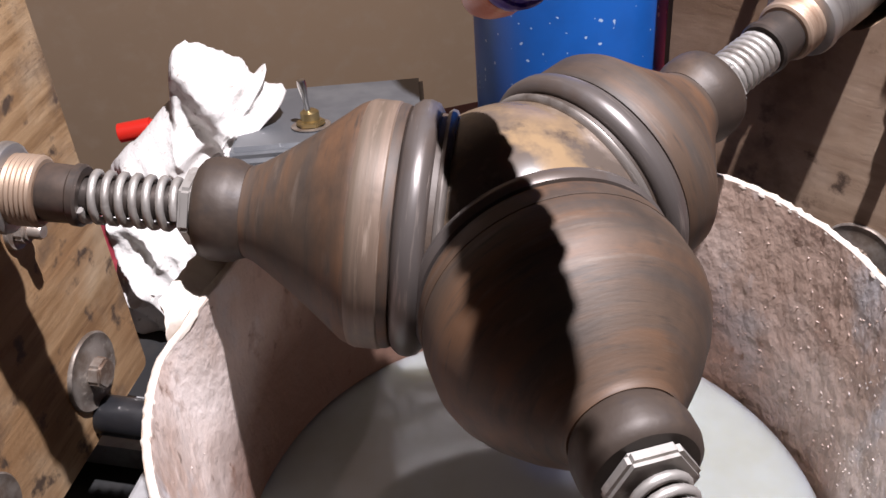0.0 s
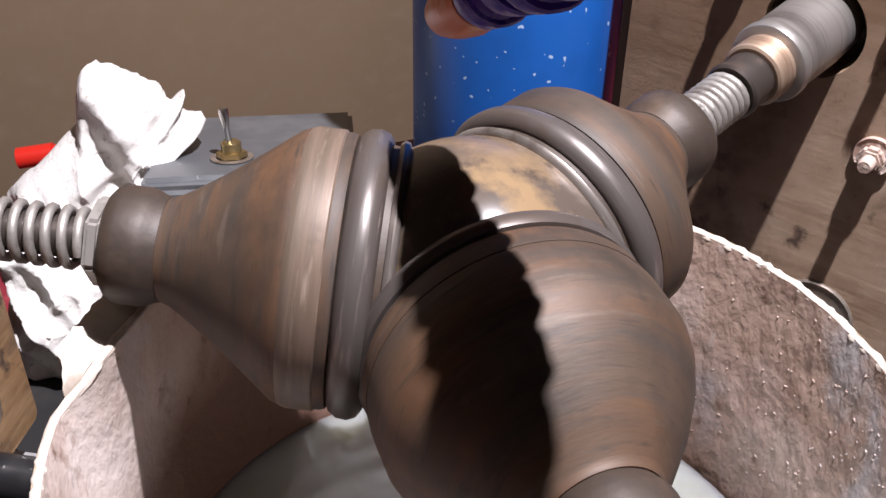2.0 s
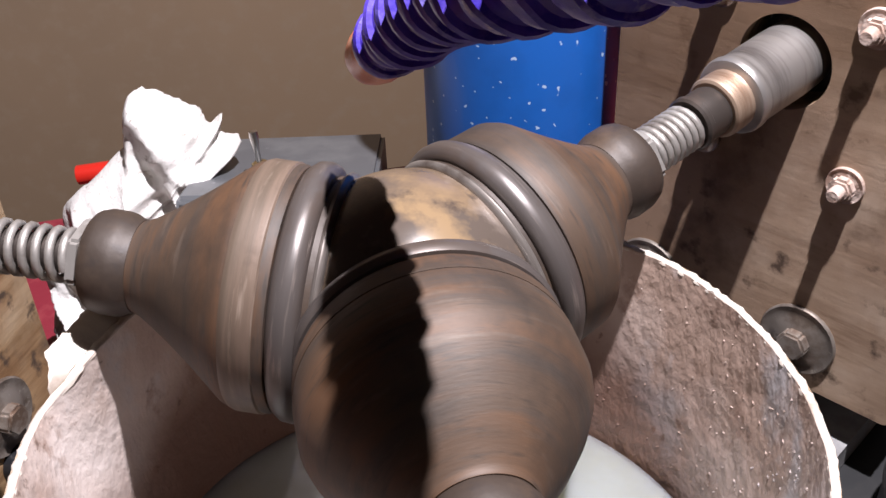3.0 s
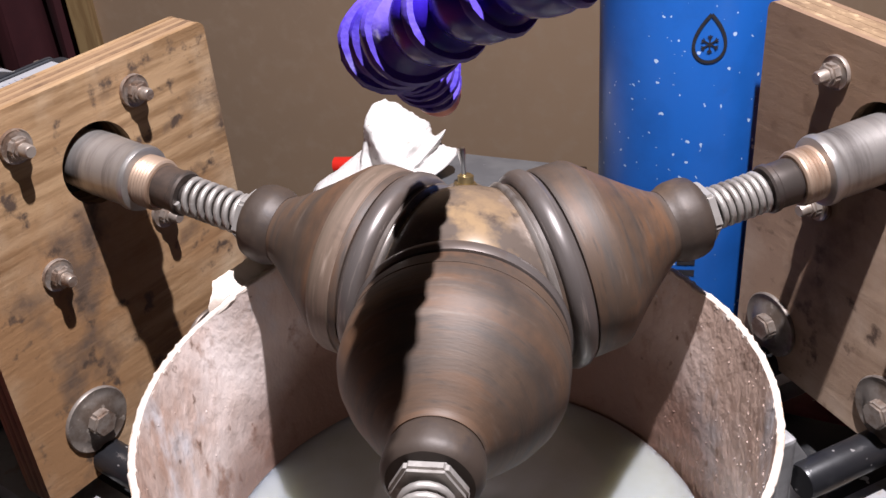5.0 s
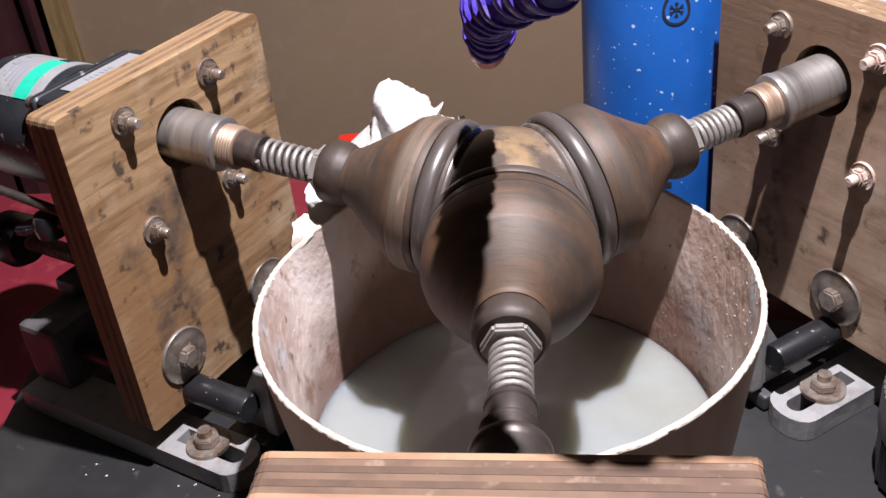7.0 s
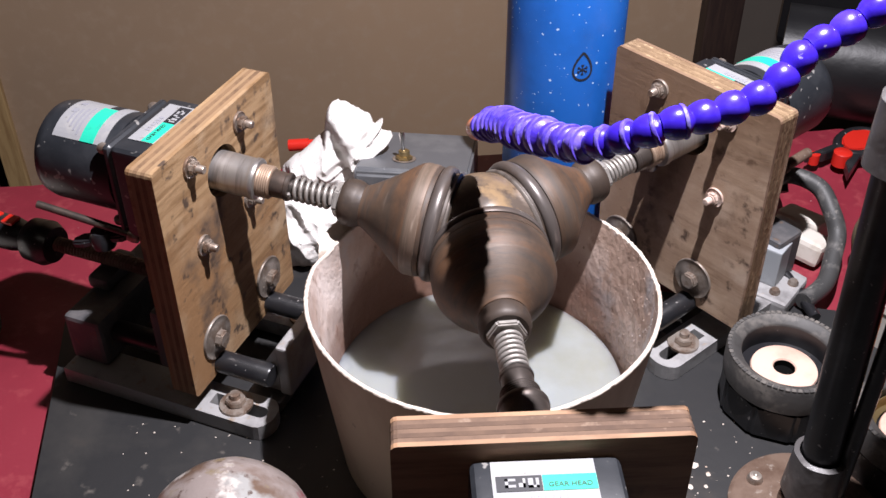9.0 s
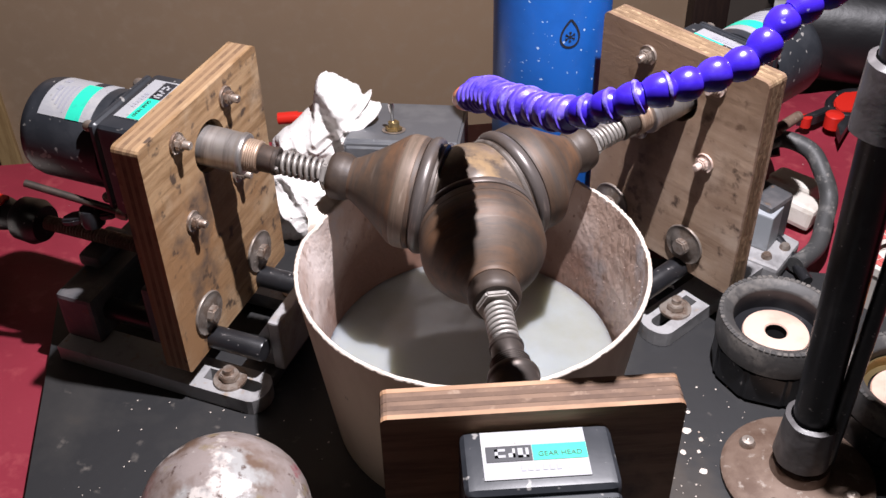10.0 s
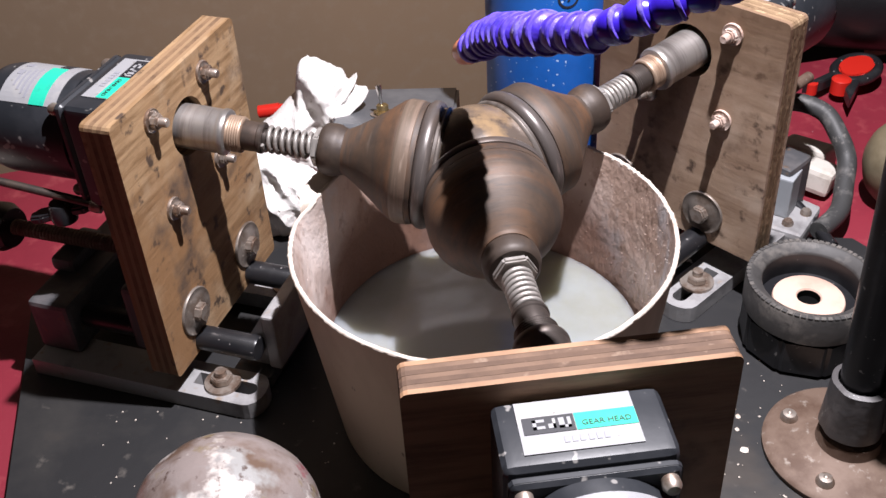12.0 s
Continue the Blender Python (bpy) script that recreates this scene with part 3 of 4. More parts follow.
def grinding_cup(direction, narrow, banded, longer):
    """A pipe reducer that presses on the ball; z runs outward from the ball's centre. longer: extra length of the cone."""
    ob = thing("grinding_cup", axis_pose(CENTRE, direction), "rusty brown steel reducer cup pressed against the stone ball", "grinding cup", "three cups round the ball")
    if narrow:
        # round-bellied reducer
        part("cup", lathe([(0.0400, 0.0375), (0.0428, 0.0380), (0.0433, 0.0405), (0.0431, 0.0530), (0.0418, 0.0575), (0.0380, 0.0645), (0.0310, 0.0740), (0.0232, 0.0825), (0.0180, 0.0868), (0.0165, 0.089), (0.0165, 0.0895), (0, 0.0895)], 72), CUP, ob, smooth=35)
        part("rim_bead", lathe([(0.0395, 0.0232), (0.0414, 0.0224), (0.0428, 0.0240), (0.0431, 0.0264), (0.0421, 0.0285), (0.0395, 0.0290), (0.0390, 0.0245)], 72), BEAD, ob, smooth=50)
        part("shoulder", lathe([(0.0395, 0.0291), (0.0416, 0.0297), (0.0426, 0.0322), (0.0430, 0.0380), (0.0395, 0.0380)], 72), CUP, ob, smooth=40)
    else:
        # straight cone with a hollowed neck
        cone = [(r, 0.0552 + (z - 0.0552) * (1 + longer / 0.0343)) for r, z in ((0.0366, 0.0590), (0.0324, 0.0640), (0.0280, 0.0695), (0.0238, 0.0750), (0.0198, 0.0805), (0.0168, 0.0850), (0.0153, 0.0885), (0.0152, 0.0895), (0, 0.0895))]
        part("cup", lathe([(0.0375, 0.0385), (0.0405, 0.0389), (0.0411, 0.0405), (0.0408, 0.0530), (0.0398, 0.0552)] + cone, 72), CUP, ob, smooth=35)
        cup_rim(ob)
    if banded:
        part("band", lathe([(0.0405, 0.0415), (0.04165, 0.0425), (0.0417, 0.0505), (0.0412, 0.0520), (0.0403, 0.0530)], 72), CUPBAND, ob, smooth=35)
    collar = part("collar", lathe([(0.0140, 0.0880), (0.0157, 0.0882), (0.0163, 0.0905), (0.0172, 0.0922), (0.0177, 0.0945), (0.0177, 0.1000), (0.0168, 0.1030), (0.0150, 0.1045), (0, 0.1045)], 48, 0.02), COLLAR, ob, m=Matrix.Translation((0, 0, longer)), smooth=35)
    part("lock_nut", prism(hexagon(0.0138), 0.1047, 0.1095, 0.0012), DULL, collar)
    return ob


def shaft_coupling(direction, reach, oily, near, far):
    """near and far: how much further out the two ends of the spring sit."""
    ob = thing("shaft_coupling", axis_pose(CENTRE, direction), "stepped steel shaft coupling with a coil spring", "shaft coupling", "drive shafts")
    part("shaft", lathe([(0, 0.1096 + near), (0.0062, 0.1096 + near), (0.0062, reach + 0.012), (0, reach + 0.012)], 20), DARKST, ob, smooth=40)
    part("coil_spring", spring(0.0082, 0.00155, 0.1115 + near, 0.1425 + far, 7, 18), DULL, ob, smooth=60)
    part("sleeve", lathe([(0.007, 0.1430), (0.0100, 0.1430), (0.0109, 0.1440), (0.0109, 0.1462), (0.0101, 0.1470), (0.0103, 0.1555), (0.0098, 0.1572), (0.007, 0.1572)], 36, 0.02), DARKST, ob, m=Matrix.Translation((0, 0, far)), smooth=35)
    # threaded end between the sleeve and the socket
    thread = [(0.009, 0.1573), (0.0112, 0.1573), (0.0122, 0.1580)]
    for k in range(5):
        thread += [(0.0126, 0.1590 + 0.0017 * k), (0.0120, 0.1598 + 0.0017 * k)]
    thread += [(0.0124, 0.1678), (0.009, 0.1678)]
    part("ring", lathe(thread, 36), DARKST if oily else COPPER, ob, m=Matrix.Translation((0, 0, far)), smooth=25)
    part("socket", lathe([(0.009, 0.1679 + far), (0.0138, 0.1679 + far), (0.0156, 0.1686 + far), (0.0161, 0.1702 + far), (0.0161, 0.1722 + far), (0.0155, 0.1734 + far), (0.0152, 0.1745 + far), (0.0155, reach - 0.004), (0.0152, reach + 0.006), (0.0146, reach + 0.012), (0.009, reach + 0.012)], 40, 0.012), DARKST if oily else GREYST, ob, smooth=35)
    return ob


def vise_base(m, x_mid, label):
    """The slotted sliding base under a motor plate; y outward."""
    ob = thing("machine_vise", m, label, "machine vise", "bases")
    # two long slotted ears
    ears = []
    for s in (-1, 1):
        outline = []
        w, y0, y1 = 0.0165, -0.062, 0.135
        cx = x_mid + s * 0.058
        for k in range(9):
            a = math.pi + math.pi * k / 8
            outline.append((cx + w * math.cos(a), y0 + w + w * 0.7 * math.sin(a)))
        outline += [(cx + w, y1), (cx - w, y1)]
        bm = bmesh.new()
        lo = [bm.verts.new((x, y, 0.0005)) for x, y in outline]
        hi = [bm.verts.new((x, y, 0.015)) for x, y in outline]
        slot = []
        for k in range(9):
            a = math.pi + math.pi * k / 8
            slot.append((cx + 0.0058 * math.cos(a), y0 + 0.018 + 0.0058 * math.sin(a)))
        slot += [(cx + 0.0058, y0 + 0.062), (cx - 0.0058, y0 + 0.062)]
        lo2 = [bm.verts.new((x, y, 0.0005)) for x, y in slot]
        hi2 = [bm.verts.new((x, y, 0.015)) for x, y in slot]
        n = len(outline)
        for i in range(n):
            j = (i + 1) % n
            bm.faces.new((lo[i], lo[j], hi[j], hi[i]))
            bm.faces.new((lo2[i], lo2[j], hi2[j], hi2[i]))
            bm.faces.new((hi[i], hi[j], hi2[j], hi2[i]))
            bm.faces.new((lo[i], lo[j], lo2[j], lo2[i]))
        ears.append(part("slotted_ear", bm, CAST_L, ob))
    part("rear_block", box(x_mid - 0.06, x_mid + 0.06, 0.10, 0.135, 0.0155, 0.062, 0.004), CAST, ob)
    part("rear_post", box(x_mid - 0.022, x_mid + 0.022, 0.116, 0.137, 0.0615, 0.074, 0.004), CAST, ob)
    part("cross_bar", box(x_mid - 0.041, x_mid + 0.041, -0.052, -0.020, 0.001, 0.012, 0.002), CAST, ob)
    part("sliding_jaw", box(x_mid - 0.055, x_mid + 0.055, 0.026, 0.05, 0.03, 0.088, 0.004), CAST, ob)
    turn = Matrix.Rotation(radians(90), 4, "X")
    for s in (-1, 1):
        part("guide_rod", lathe([(0, -0.10), (0.0088, -0.10), (0.0095, -0.0985), (0.0095, 0.046), (0.0088, 0.0475), (0, 0.0475)], 28), BLACKP, ob, m=Matrix.Translation((x_mid + s * 0.040, 0, 0.040)) @ turn, smooth=40)
    part("front_jaw", box(x_mid - 0.034, x_mid + 0.036, -0.0590, -0.049, 0.0155, 0.066, 0.002), CAST_L, ob)
    side = Matrix(((0, 0, 1, 0), (1, 0, 0, 0), (0, 1, 0, 0), (0, 0, 0, 1)))
    part("jaw_web", prism([(-0.0488, 0.016), (-0.030, 0.016), (-0.0488, 0.050)], -0.024, 0.026, 0.001), CAST_L, ob, m=Matrix.Translation((x_mid, 0, 0)) @ side)
    for s in (-1, 0, 1):
        part("jaw_gusset", prism([(-0.0488, 0.016), (-0.0225, 0.016), (-0.0225, 0.022), (-0.0488, 0.064)], -0.003, 0.003, 0.0008), CAST_L, ob, m=Matrix.Translation((x_mid + 0.001 + s * 0.030, 0, 0)) @ side)
    part("spindle", lathe([(0, -0.05), (0.0052, -0.05), (0.0052, -0.222), (0, -0.222)], 20), RUST, ob, m=Matrix.Translation((x_mid, 0, 0.080)) @ turn, smooth=40)
    part("spindle_thread", spring(0.0056, 0.0013, -0.052, -0.186, 44, 10), RUST, ob, m=Matrix.Translation((x_mid, 0, 0.080)) @ turn)
    for s in (-1, 1):
        hex_pose = Matrix.Translation((x_mid + s * 0.058, -0.022, 0.0151))
        part("washer", lathe([(0, 0), (0.0135, 0), (0.0135, 0.0025), (0, 0.0025)], 28), ZINC, ears[(s + 1) // 2], m=hex_pose)
        part("nut", prism(hexagon(0.0082), 0.0026, 0.0085, 0.0007), ZINC, ears[(s + 1) // 2], m=hex_pose)
        part("stud", lathe([(0, 0.0085), (0.0042, 0.0085), (0.0042, 0.0130), (0, 0.0135)], 16), ZINC, ears[(s + 1) // 2], m=hex_pose, smooth=40)
    return ob


def drive_unit(b, azimuth, x0, x1, z1, z0, hole, face, plies, looks, base_mid, motor_len):
    m = frame_at(*b, azimuth)
    plywood_plate(m, x0, x1, z0 - b[2], z1 - b[2], hole, face, plies, looks)
    inward = Matrix.Rotation(radians(90), 4, "X")
    crusted = azimuth < 100
    for x in (-0.0335, 0.0335):
        for z in (-0.0345, 0.0345):
            hex_bolt(m @ Matrix.Translation((x, 0, z)) @ inward, 0.0125, 0.0060, 0.0082, 0.0032, "pale crusted bolt end with nut and washer in a plywood plate" if crusted and x > 0 else "dull zinc bolt end with nut and washer in a plywood plate", "motor bolts", (CRUSTED, CRUSTED) if crusted and x > 0 else (ZINC, ZINC))
    for x in (-0.040, 0.042):
        hex_bolt(m @ Matrix.Translation((base_mid + x, 0, 0.066 - b[2])) @ inward, 0.013, 0.0078, 0.0185, 0.0, "hex bolt on a wide steel washer low on a plywood plate", "plate bolts", (ZINC, DUSTW))
    gear_motor(m, motor_len, "black geared motor with white and green stickers behind a plywood plate")
    vise_base(frame_at(b[0], b[1], 0, azimuth), base_mid, "dark grey slotted machine vise under a plywood plate")
    h = m @ Vector((hole[0], 0, hole[1]))
    d = h - CENTRE
    near, far = (0.0030, 0.0045) if 100 < azimuth < 200 else (0.0, -0.0065) if azimuth < 100 else (0.0, 0.0)
    grinding_cup(d, azimuth > 200, 100 < azimuth < 200, near)
    shaft_coupling(d, d.length, azimuth > 200, near, far)


drive_unit((-0.203, 0.0415, 0.189), 168.3, -0.075, 0.084, 0.2415, 0.032, (0.005, 0.008), WOOD, (PLY_B, PLY_A), "honey-brown plywood plate with dark stains standing on edge", 0.002, 0.073)
drive_unit((0.1415, 0.162, 0.187), 50.2, -0.082, 0.076, 0.2415, 0.040, (-0.002, 0.010), WOOD_D, (PLY_D, PLY_C), "grey-brown weathered plywood plate standing on edge", -0.015, 0.075)
drive_unit((0.0575, -0.1755, 0.165), 283.0, -0.0805, 0.0805, 0.216, 0.030, (0.0, 0.008), WOOD_F, (PLY_S, PLY_R), "dark brown plywood plate with reddish layered edge", 0.0, 0.075)

# the ball being ground
ball = part("stone_ball", blob(0.0453, 3, 0.003, 2.0, 5), STONE, m=Matrix.Translation(CENTRE), smooth=80)
tagged(ball, "wet brown and ochre stone ball held between three cups", "stone ball")


# ---- bucket ----
def bucket():
    ob = thing("bucket", pose(0.0015, 0, 0), "cut-down cream plastic bucket with brown slurry stains and painted shade inside", "bucket")
    n, r1, r0, h = 180, 0.1264, 0.108, 0.1497

    def edge(a):
        d = math.degrees(a) % 360
        z = h + 0.0009 * noise.noise((math.cos(a) * 9, math.sin(a) * 9, 0)) + 0.0004 * noise.noise((math.cos(a) * 40, math.sin(a) * 40, 0))
        torn = 0.0007 * noise.noise((d * 0.9, 3.0, 0)) if 156 < d < 175 else 0.0
        return z + torn + 0.0150 * raised(d)

    def raised(d):
        """How far the wall beside the torn corner stands up and leans inward, 0 to 1."""
        if d > 173:
            return 0.55 * max(0.0, (178 - d) / 5)
        if d > 158:
            return 0.55 + 0.45 * (173 - d) / 15
        return max(0.0, (d - 124) / 34)

    def shell(r_in):
        bm = bmesh.new()
        levels = [0.0, 0.2, 0.4, 0.6, 0.75, 0.88, 0.96, 1.0]
        rows = []
        for lv in levels:
            row = []
            for i in range(n):
                a = 2 * math.pi * i / n
                z = 0.001 + (edge(a) - 0.001) * lv
                d = math.degrees(a) % 360
                r = r0 + (r1 - r0) * min(z / h, 1.1) - r_in - 0.018 * raised(d) * lv ** 3
                row.append(bm.verts.new((r * math.cos(a), r * math.sin(a), z)))
            rows.append(row)
        for a, b in zip(rows, rows[1:]):
            for i in range(n):
                bm.faces.new((a[i], a[(i + 1) % n], b[(i + 1) % n], b[i]))
        return bm
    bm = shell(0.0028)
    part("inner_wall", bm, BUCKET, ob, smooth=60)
    bm = shell(0.0)
    part("outer_wall", bm, BUCKET_OUT, ob, smooth=60)
    bm = bmesh.new()
    prof = ((-0.0029, -0.0010), (-0.0026, 0.0002), (-0.0014, 0.0006), (-0.0001, 0.0002), (0.0002, -0.0010))
    rings = []
    m_ = 360
    for i in range(m_):
        a = 2 * math.pi * i / m_
        z = edge(a)
        rag = 0.0006 * noise.noise((math.cos(a) * 60, math.sin(a) * 60, 4))
        r = r0 + (r1 - r0) * min(z / h, 1.1) - 0.018 * raised(math.degrees(a) % 360)
        rings.append([bm.verts.new(((r + dr + rag) * math.cos(a), (r + dr + rag) * math.sin(a), z + dz + rag)) for dr, dz in prof])
    for i in range(m_):
        p, q = rings[i], rings[(i + 1) % m_]
        for k in range(5):
            bm.faces.new((p[k], q[k], q[(k + 1) % 5], p[(k + 1) % 5]))
    part("rim", bm, RIM, ob, "ragged white cut rim", smooth=60)
    # the torn strip that is folded back outward at the raised corner
    bm = bmesh.new()
    rows = []
    for k in range(25):
        d = 176 - 19 * k / 24
        a = radians(d)
        z = edge(a)
        r = r0 + (r1 - r0) * min(z / h, 1.1) - 0.018 * raised(d)
        w = 0.011 * min(1.0, k / 6) * min(1.0, 0.55 + (24 - k) / 10)
        rag = 0.0008 * noise.noise((d * 1.3, 0, 8))
        ring = ((0.0, 0.0002), (w * 0.5, 0.0032 + rag), (w + rag, 0.0030), (w + rag, 0.0008), (w * 0.5, 0.0008), (0.0005, -0.0020))
        rows.append([bm.verts.new(((r + dr) * math.cos(a), (r + dr) * math.sin(a), z + dz)) for dr, dz in ring])
    for p, q in zip(rows, rows[1:]):
        for k in range(6):
            bm.faces.new((p[k], q[k], q[(k + 1) % 6], p[(k + 1) % 6]))
    bm.faces.new(rows[0])
    bm.faces.new(rows[-1])
    part("folded_strip", bm, RIM, ob, "pale torn strip folded outward", smooth=40)
    part("bottom", lathe([(0, 0.001), (r0 - 0.001, 0.001), (r0 - 0.001, 0.004), (0, 0.004)], 60), BUCKET, ob)
    bm = bmesh.new()
    rnd = random.Random(3)
    for k in range(460):
        a, z = radians(rnd.gauss(-8, 34)), rnd.uniform(0.062, 0.145)
        if rnd.random() < 0.2:
            a = radians(rnd.uniform(60, 300))
        r = r0 + (r1 - r0) * z / h - 0.0027
        w, t, d = rnd.uniform(0.0004, 0.0014), rnd.uniform(0.0003, 0.0011), rnd.uniform(0.0002, 0.0006)
        base = Vector((math.cos(a), math.sin(a), 0))
        side = Vector((-math.sin(a), math.cos(a), 0))
        tilt = rnd.uniform(-0.8, 0.8)
        u = (side * math.cos(tilt) + Vector((0, 0, 1)) * math.sin(tilt)) * w
        v = (Vector((0, 0, 1)) * math.cos(tilt) - side * math.sin(tilt)) * t
        o = base * r + Vector((0, 0, z))
        q = [bm.verts.new(o + u), bm.verts.new(o + v), bm.verts.new(o - u), bm.verts.new(o - v)]
        top = bm.verts.new(o - base * d + u * 0.2)
        for i in range(4):
            bm.faces.new((q[i], q[(i + 1) % 4], top))
    tagged(part("crust", bm, BUCKET, ob, "dried slurry flakes stuck to the wall"), kind="stuff")
    slurry = part("slurry", lathe([(0, 0.0045), (0.1045, 0.0045), (0.1105, 0.056), (0, 0.056)], 96), LIQUID, m=pose(0, 0, 0))
    tagged(slurry, "cloudy greyish white slurry filling the bucket's bottom", "slurry")


bucket()


# ---- hose ----
def coolant_hose():
    ob = thing("coolant_hose", pose(0, 0, 0), "violet ball-jointed coolant hose crusted with limescale near its orange nozzle", "coolant hose")
    key = [(-0.006, 0.024, 0.267), (0.002, 0.004, 0.281), (0.011, -0.020, 0.297), (0.020, -0.045, 0.312), (0.030, -0.072, 0.325), (0.046, -0.099, 0.339), (0.067, -0.128, 0.354), (0.0895, -0.1395, 0.3685), (0.106, -0.139, 0.376), (0.1185, -0.1336, 0.3772), (0.1424, -0.1239, 0.3836), (0.1518, -0.118, 0.3886), (0.1643, -0.1056, 0.401), (0.1837, -0.0944, 0.4103), (0.2337, -0.0744, 0.4453)]
    path = curve_through(key, 24)
    step, acc, i = 0.0134, 0.0, 0
    for a, b in zip(path, path[1:]):
        acc += (b - a).length
        if acc >= step:
            acc -= step
            d = (b - a).normalized()
            crust = i < 14
            s = (1.20 if 1 < i < 11 else 1.04) + 0.08 * noise.noise((i * 1.7, 0, 0)) if crust else 0.92
            prof = [(0.0046, -0.0078), (0.0060, -0.0076), (0.0064, -0.0066), (0.0076, -0.0050), (0.0086, -0.0022), (0.0089, 0.0006), (0.0084, 0.0034), (0.0069, 0.0057), (0.0052, 0.0070), (0.0048, 0.0090), (0.004, 0.0090)]
            part("hose_ball", lathe([(r * s, z) for r, z in prof], 28, 0.03 if crust else 0.0, i), HOSE_L if crust else HOSE, ob, m=axis_pose(b, d), smooth=45)
            if i < 18:
                part("lime_ring", lathe([(0.0074 * s, 0.0030), (0.0090 * s, 0.0026), (0.0093 * s, 0.0034), (0.0088 * s, 0.0044), (0.0072 * s, 0.0046)], 28, 0.05, i + 3), LIME, ob, m=axis_pose(b, d), smooth=45)
            i += 1
    d = (path[0] - path[2]).normalized()
    part("nozzle", lathe([(0.0045, 0.016), (0.0058, 0.016), (0.0078, 0.008), (0.0086, 0.0), (0.0080, -0.008), (0.005, -0.010)], 28, 0.02), NOZZLE, ob, "orange nozzle tip", m=axis_pose(path[0], d), smooth=45)


coolant_hose()


# ---- things behind ----
def bottle():
    ob = thing("drinking_bottle", pose(0.0336, 0.2619, -0.006), "blue steel drinking bottle with a black snowflake drop mark", "bottle")
    body = part("body", lathe([(0, 0), (0.046, 0), (0.0495, 0.004), (0.0506, 0.01), (0.0506, 0.288), (0.0495, 0.296), (0.044, 0.304), (0.030, 0.309), (0.026, 0.311), (0, 0.311)], 80), BLUE, ob, smooth=45)
    part("cap", lathe([(0, 0.3112), (0.028, 0.3112), (0.029, 0.313), (0.029, 0.330), (0.026, 0.333), (0, 0.333)], 48), BLACKP, ob, smooth=40)

    def on_bottle(u, v):
        a = radians(-68.6) + u / 0.0510
        return Vector((0.0510 * math.cos(a), 0.0510 * math.sin(a), 0.2255 + v))

    def stroke(points, w):
        bm = bmesh.new()
        last, n = None, len(points)
        for i, (u, v) in enumerate(points):
            a, b = points[max(i - 1, 0)], points[min(i + 1, n - 1)]
            d = Vector((b[0] - a[0], b[1] - a[1]))
            nrm = Vector((-d.y, d.x)).normalized() * w / 2
            pair = [bm.verts.new(on_bottle(u + nrm.x, v + nrm.y)), bm.verts.new(on_bottle(u - nrm.x, v - nrm.y))]
            if last:
                bm.faces.new((last[0], pair[0], pair[1], last[1]))
            last = pair
        return bm
    drop = []
    for k in range(33):
        a = math.pi * (-0.5 + 2 * k / 32) + math.pi
        t = k / 32
        u = 0.0088 * math.sin(2 * math.pi * t) * math.sin(math.pi * t) ** 0.9 * 1.15
        v = 0.0125 * math.cos(2 * math.pi * t)
        drop.append((u, v))
    part("drop_mark", stroke(drop, 0.0017), INK, body)
    for k in range(5):
        v = -0.126 - 0.0075 * k
        part("lettering_bar", stroke([(-0.0100, v), (-0.0050, v), (0.0000, v)], 0.0042), INK, body)
    for k in range(6):
        a = math.pi / 3 * k + math.pi / 6
        c, s = math.cos(a), math.sin(a)
        bm = stroke([(0, -0.003), (0.0048 * c, -0.003 + 0.0048 * s)], 0.0008)
        part("flake_arm", bm, INK, body)
        for e in (-0.7, 0.7):
            p = (0.0030 * c, -0.003 + 0.0030 * s)
            part("flake_arm", stroke([p, (p[0] + 0.0018 * math.cos(a + e), p[1] + 0.0018 * math.sin(a + e))], 0.0007), INK, body)


bottle()


def glove_mesh(outline, centre, depth, seed):
    """A crumpled flat glove: an outline in x, z puffed out along y, with folds and frayed edges."""
    bm = bmesh.new()
    pts = curve_through([(x, 0, z) for x, z in outline + outline[:1]], 16)[:-1]
    c = Vector((centre[0], 0, centre[1]))
    n, rings = len(pts), 30
    side = {}
    for face in (-1, 1):
        rows = []
        for k in range(1, rings + 1):
            q = k / rings
            row = []
            for i in range(n):
                if k == rings and face == 1:
                    row.append(side[i])
                    continue
                p = c + (pts[i] - c) * q
                e = p * 90 + Vector((seed, 0, 0))
                fold = 1 - 0.9 * abs(noise.noise(Vector((e.x * 0.55 + e.z * 0.35, 1.5, e.z * 0.16 - e.x * 0.2)))) + 0.35 * noise.noise(e * 0.45)
                fold -= 0.3 * abs(noise.noise(Vector((e.x * 0.3 - e.z * 1.0, 7.5, e.z * 0.2 + e.x * 0.5))))
                y = face * depth * (1 - q ** 3) ** 0.5 * (0.30 + 0.85 * fold)
                y += depth * 0.5 * noise.noise(e * 0.3 + Vector((0, 9, 0)))
                fray = 0.0016 * noise.noise(e * 2.6) + 0.0009 * noise.noise(e * 6)
                v = bm.verts.new(p + Vector((fray * q, y, fray * q)))
                if k == rings:
                    side[i] = v
                row.append(v)
            rows.append(row)
        hub = bm.verts.new(c + Vector((0, face * depth * 0.8, 0)))
        for i in range(n):
            bm.faces.new((hub, rows[0][i], rows[0][(i + 1) % n]))
        for a, b in zip(rows, rows[1:]):
            for i in range(n):
                bm.faces.new((a[i], a[(i + 1) % n], b[(i + 1) % n], b[i]))
    return bm


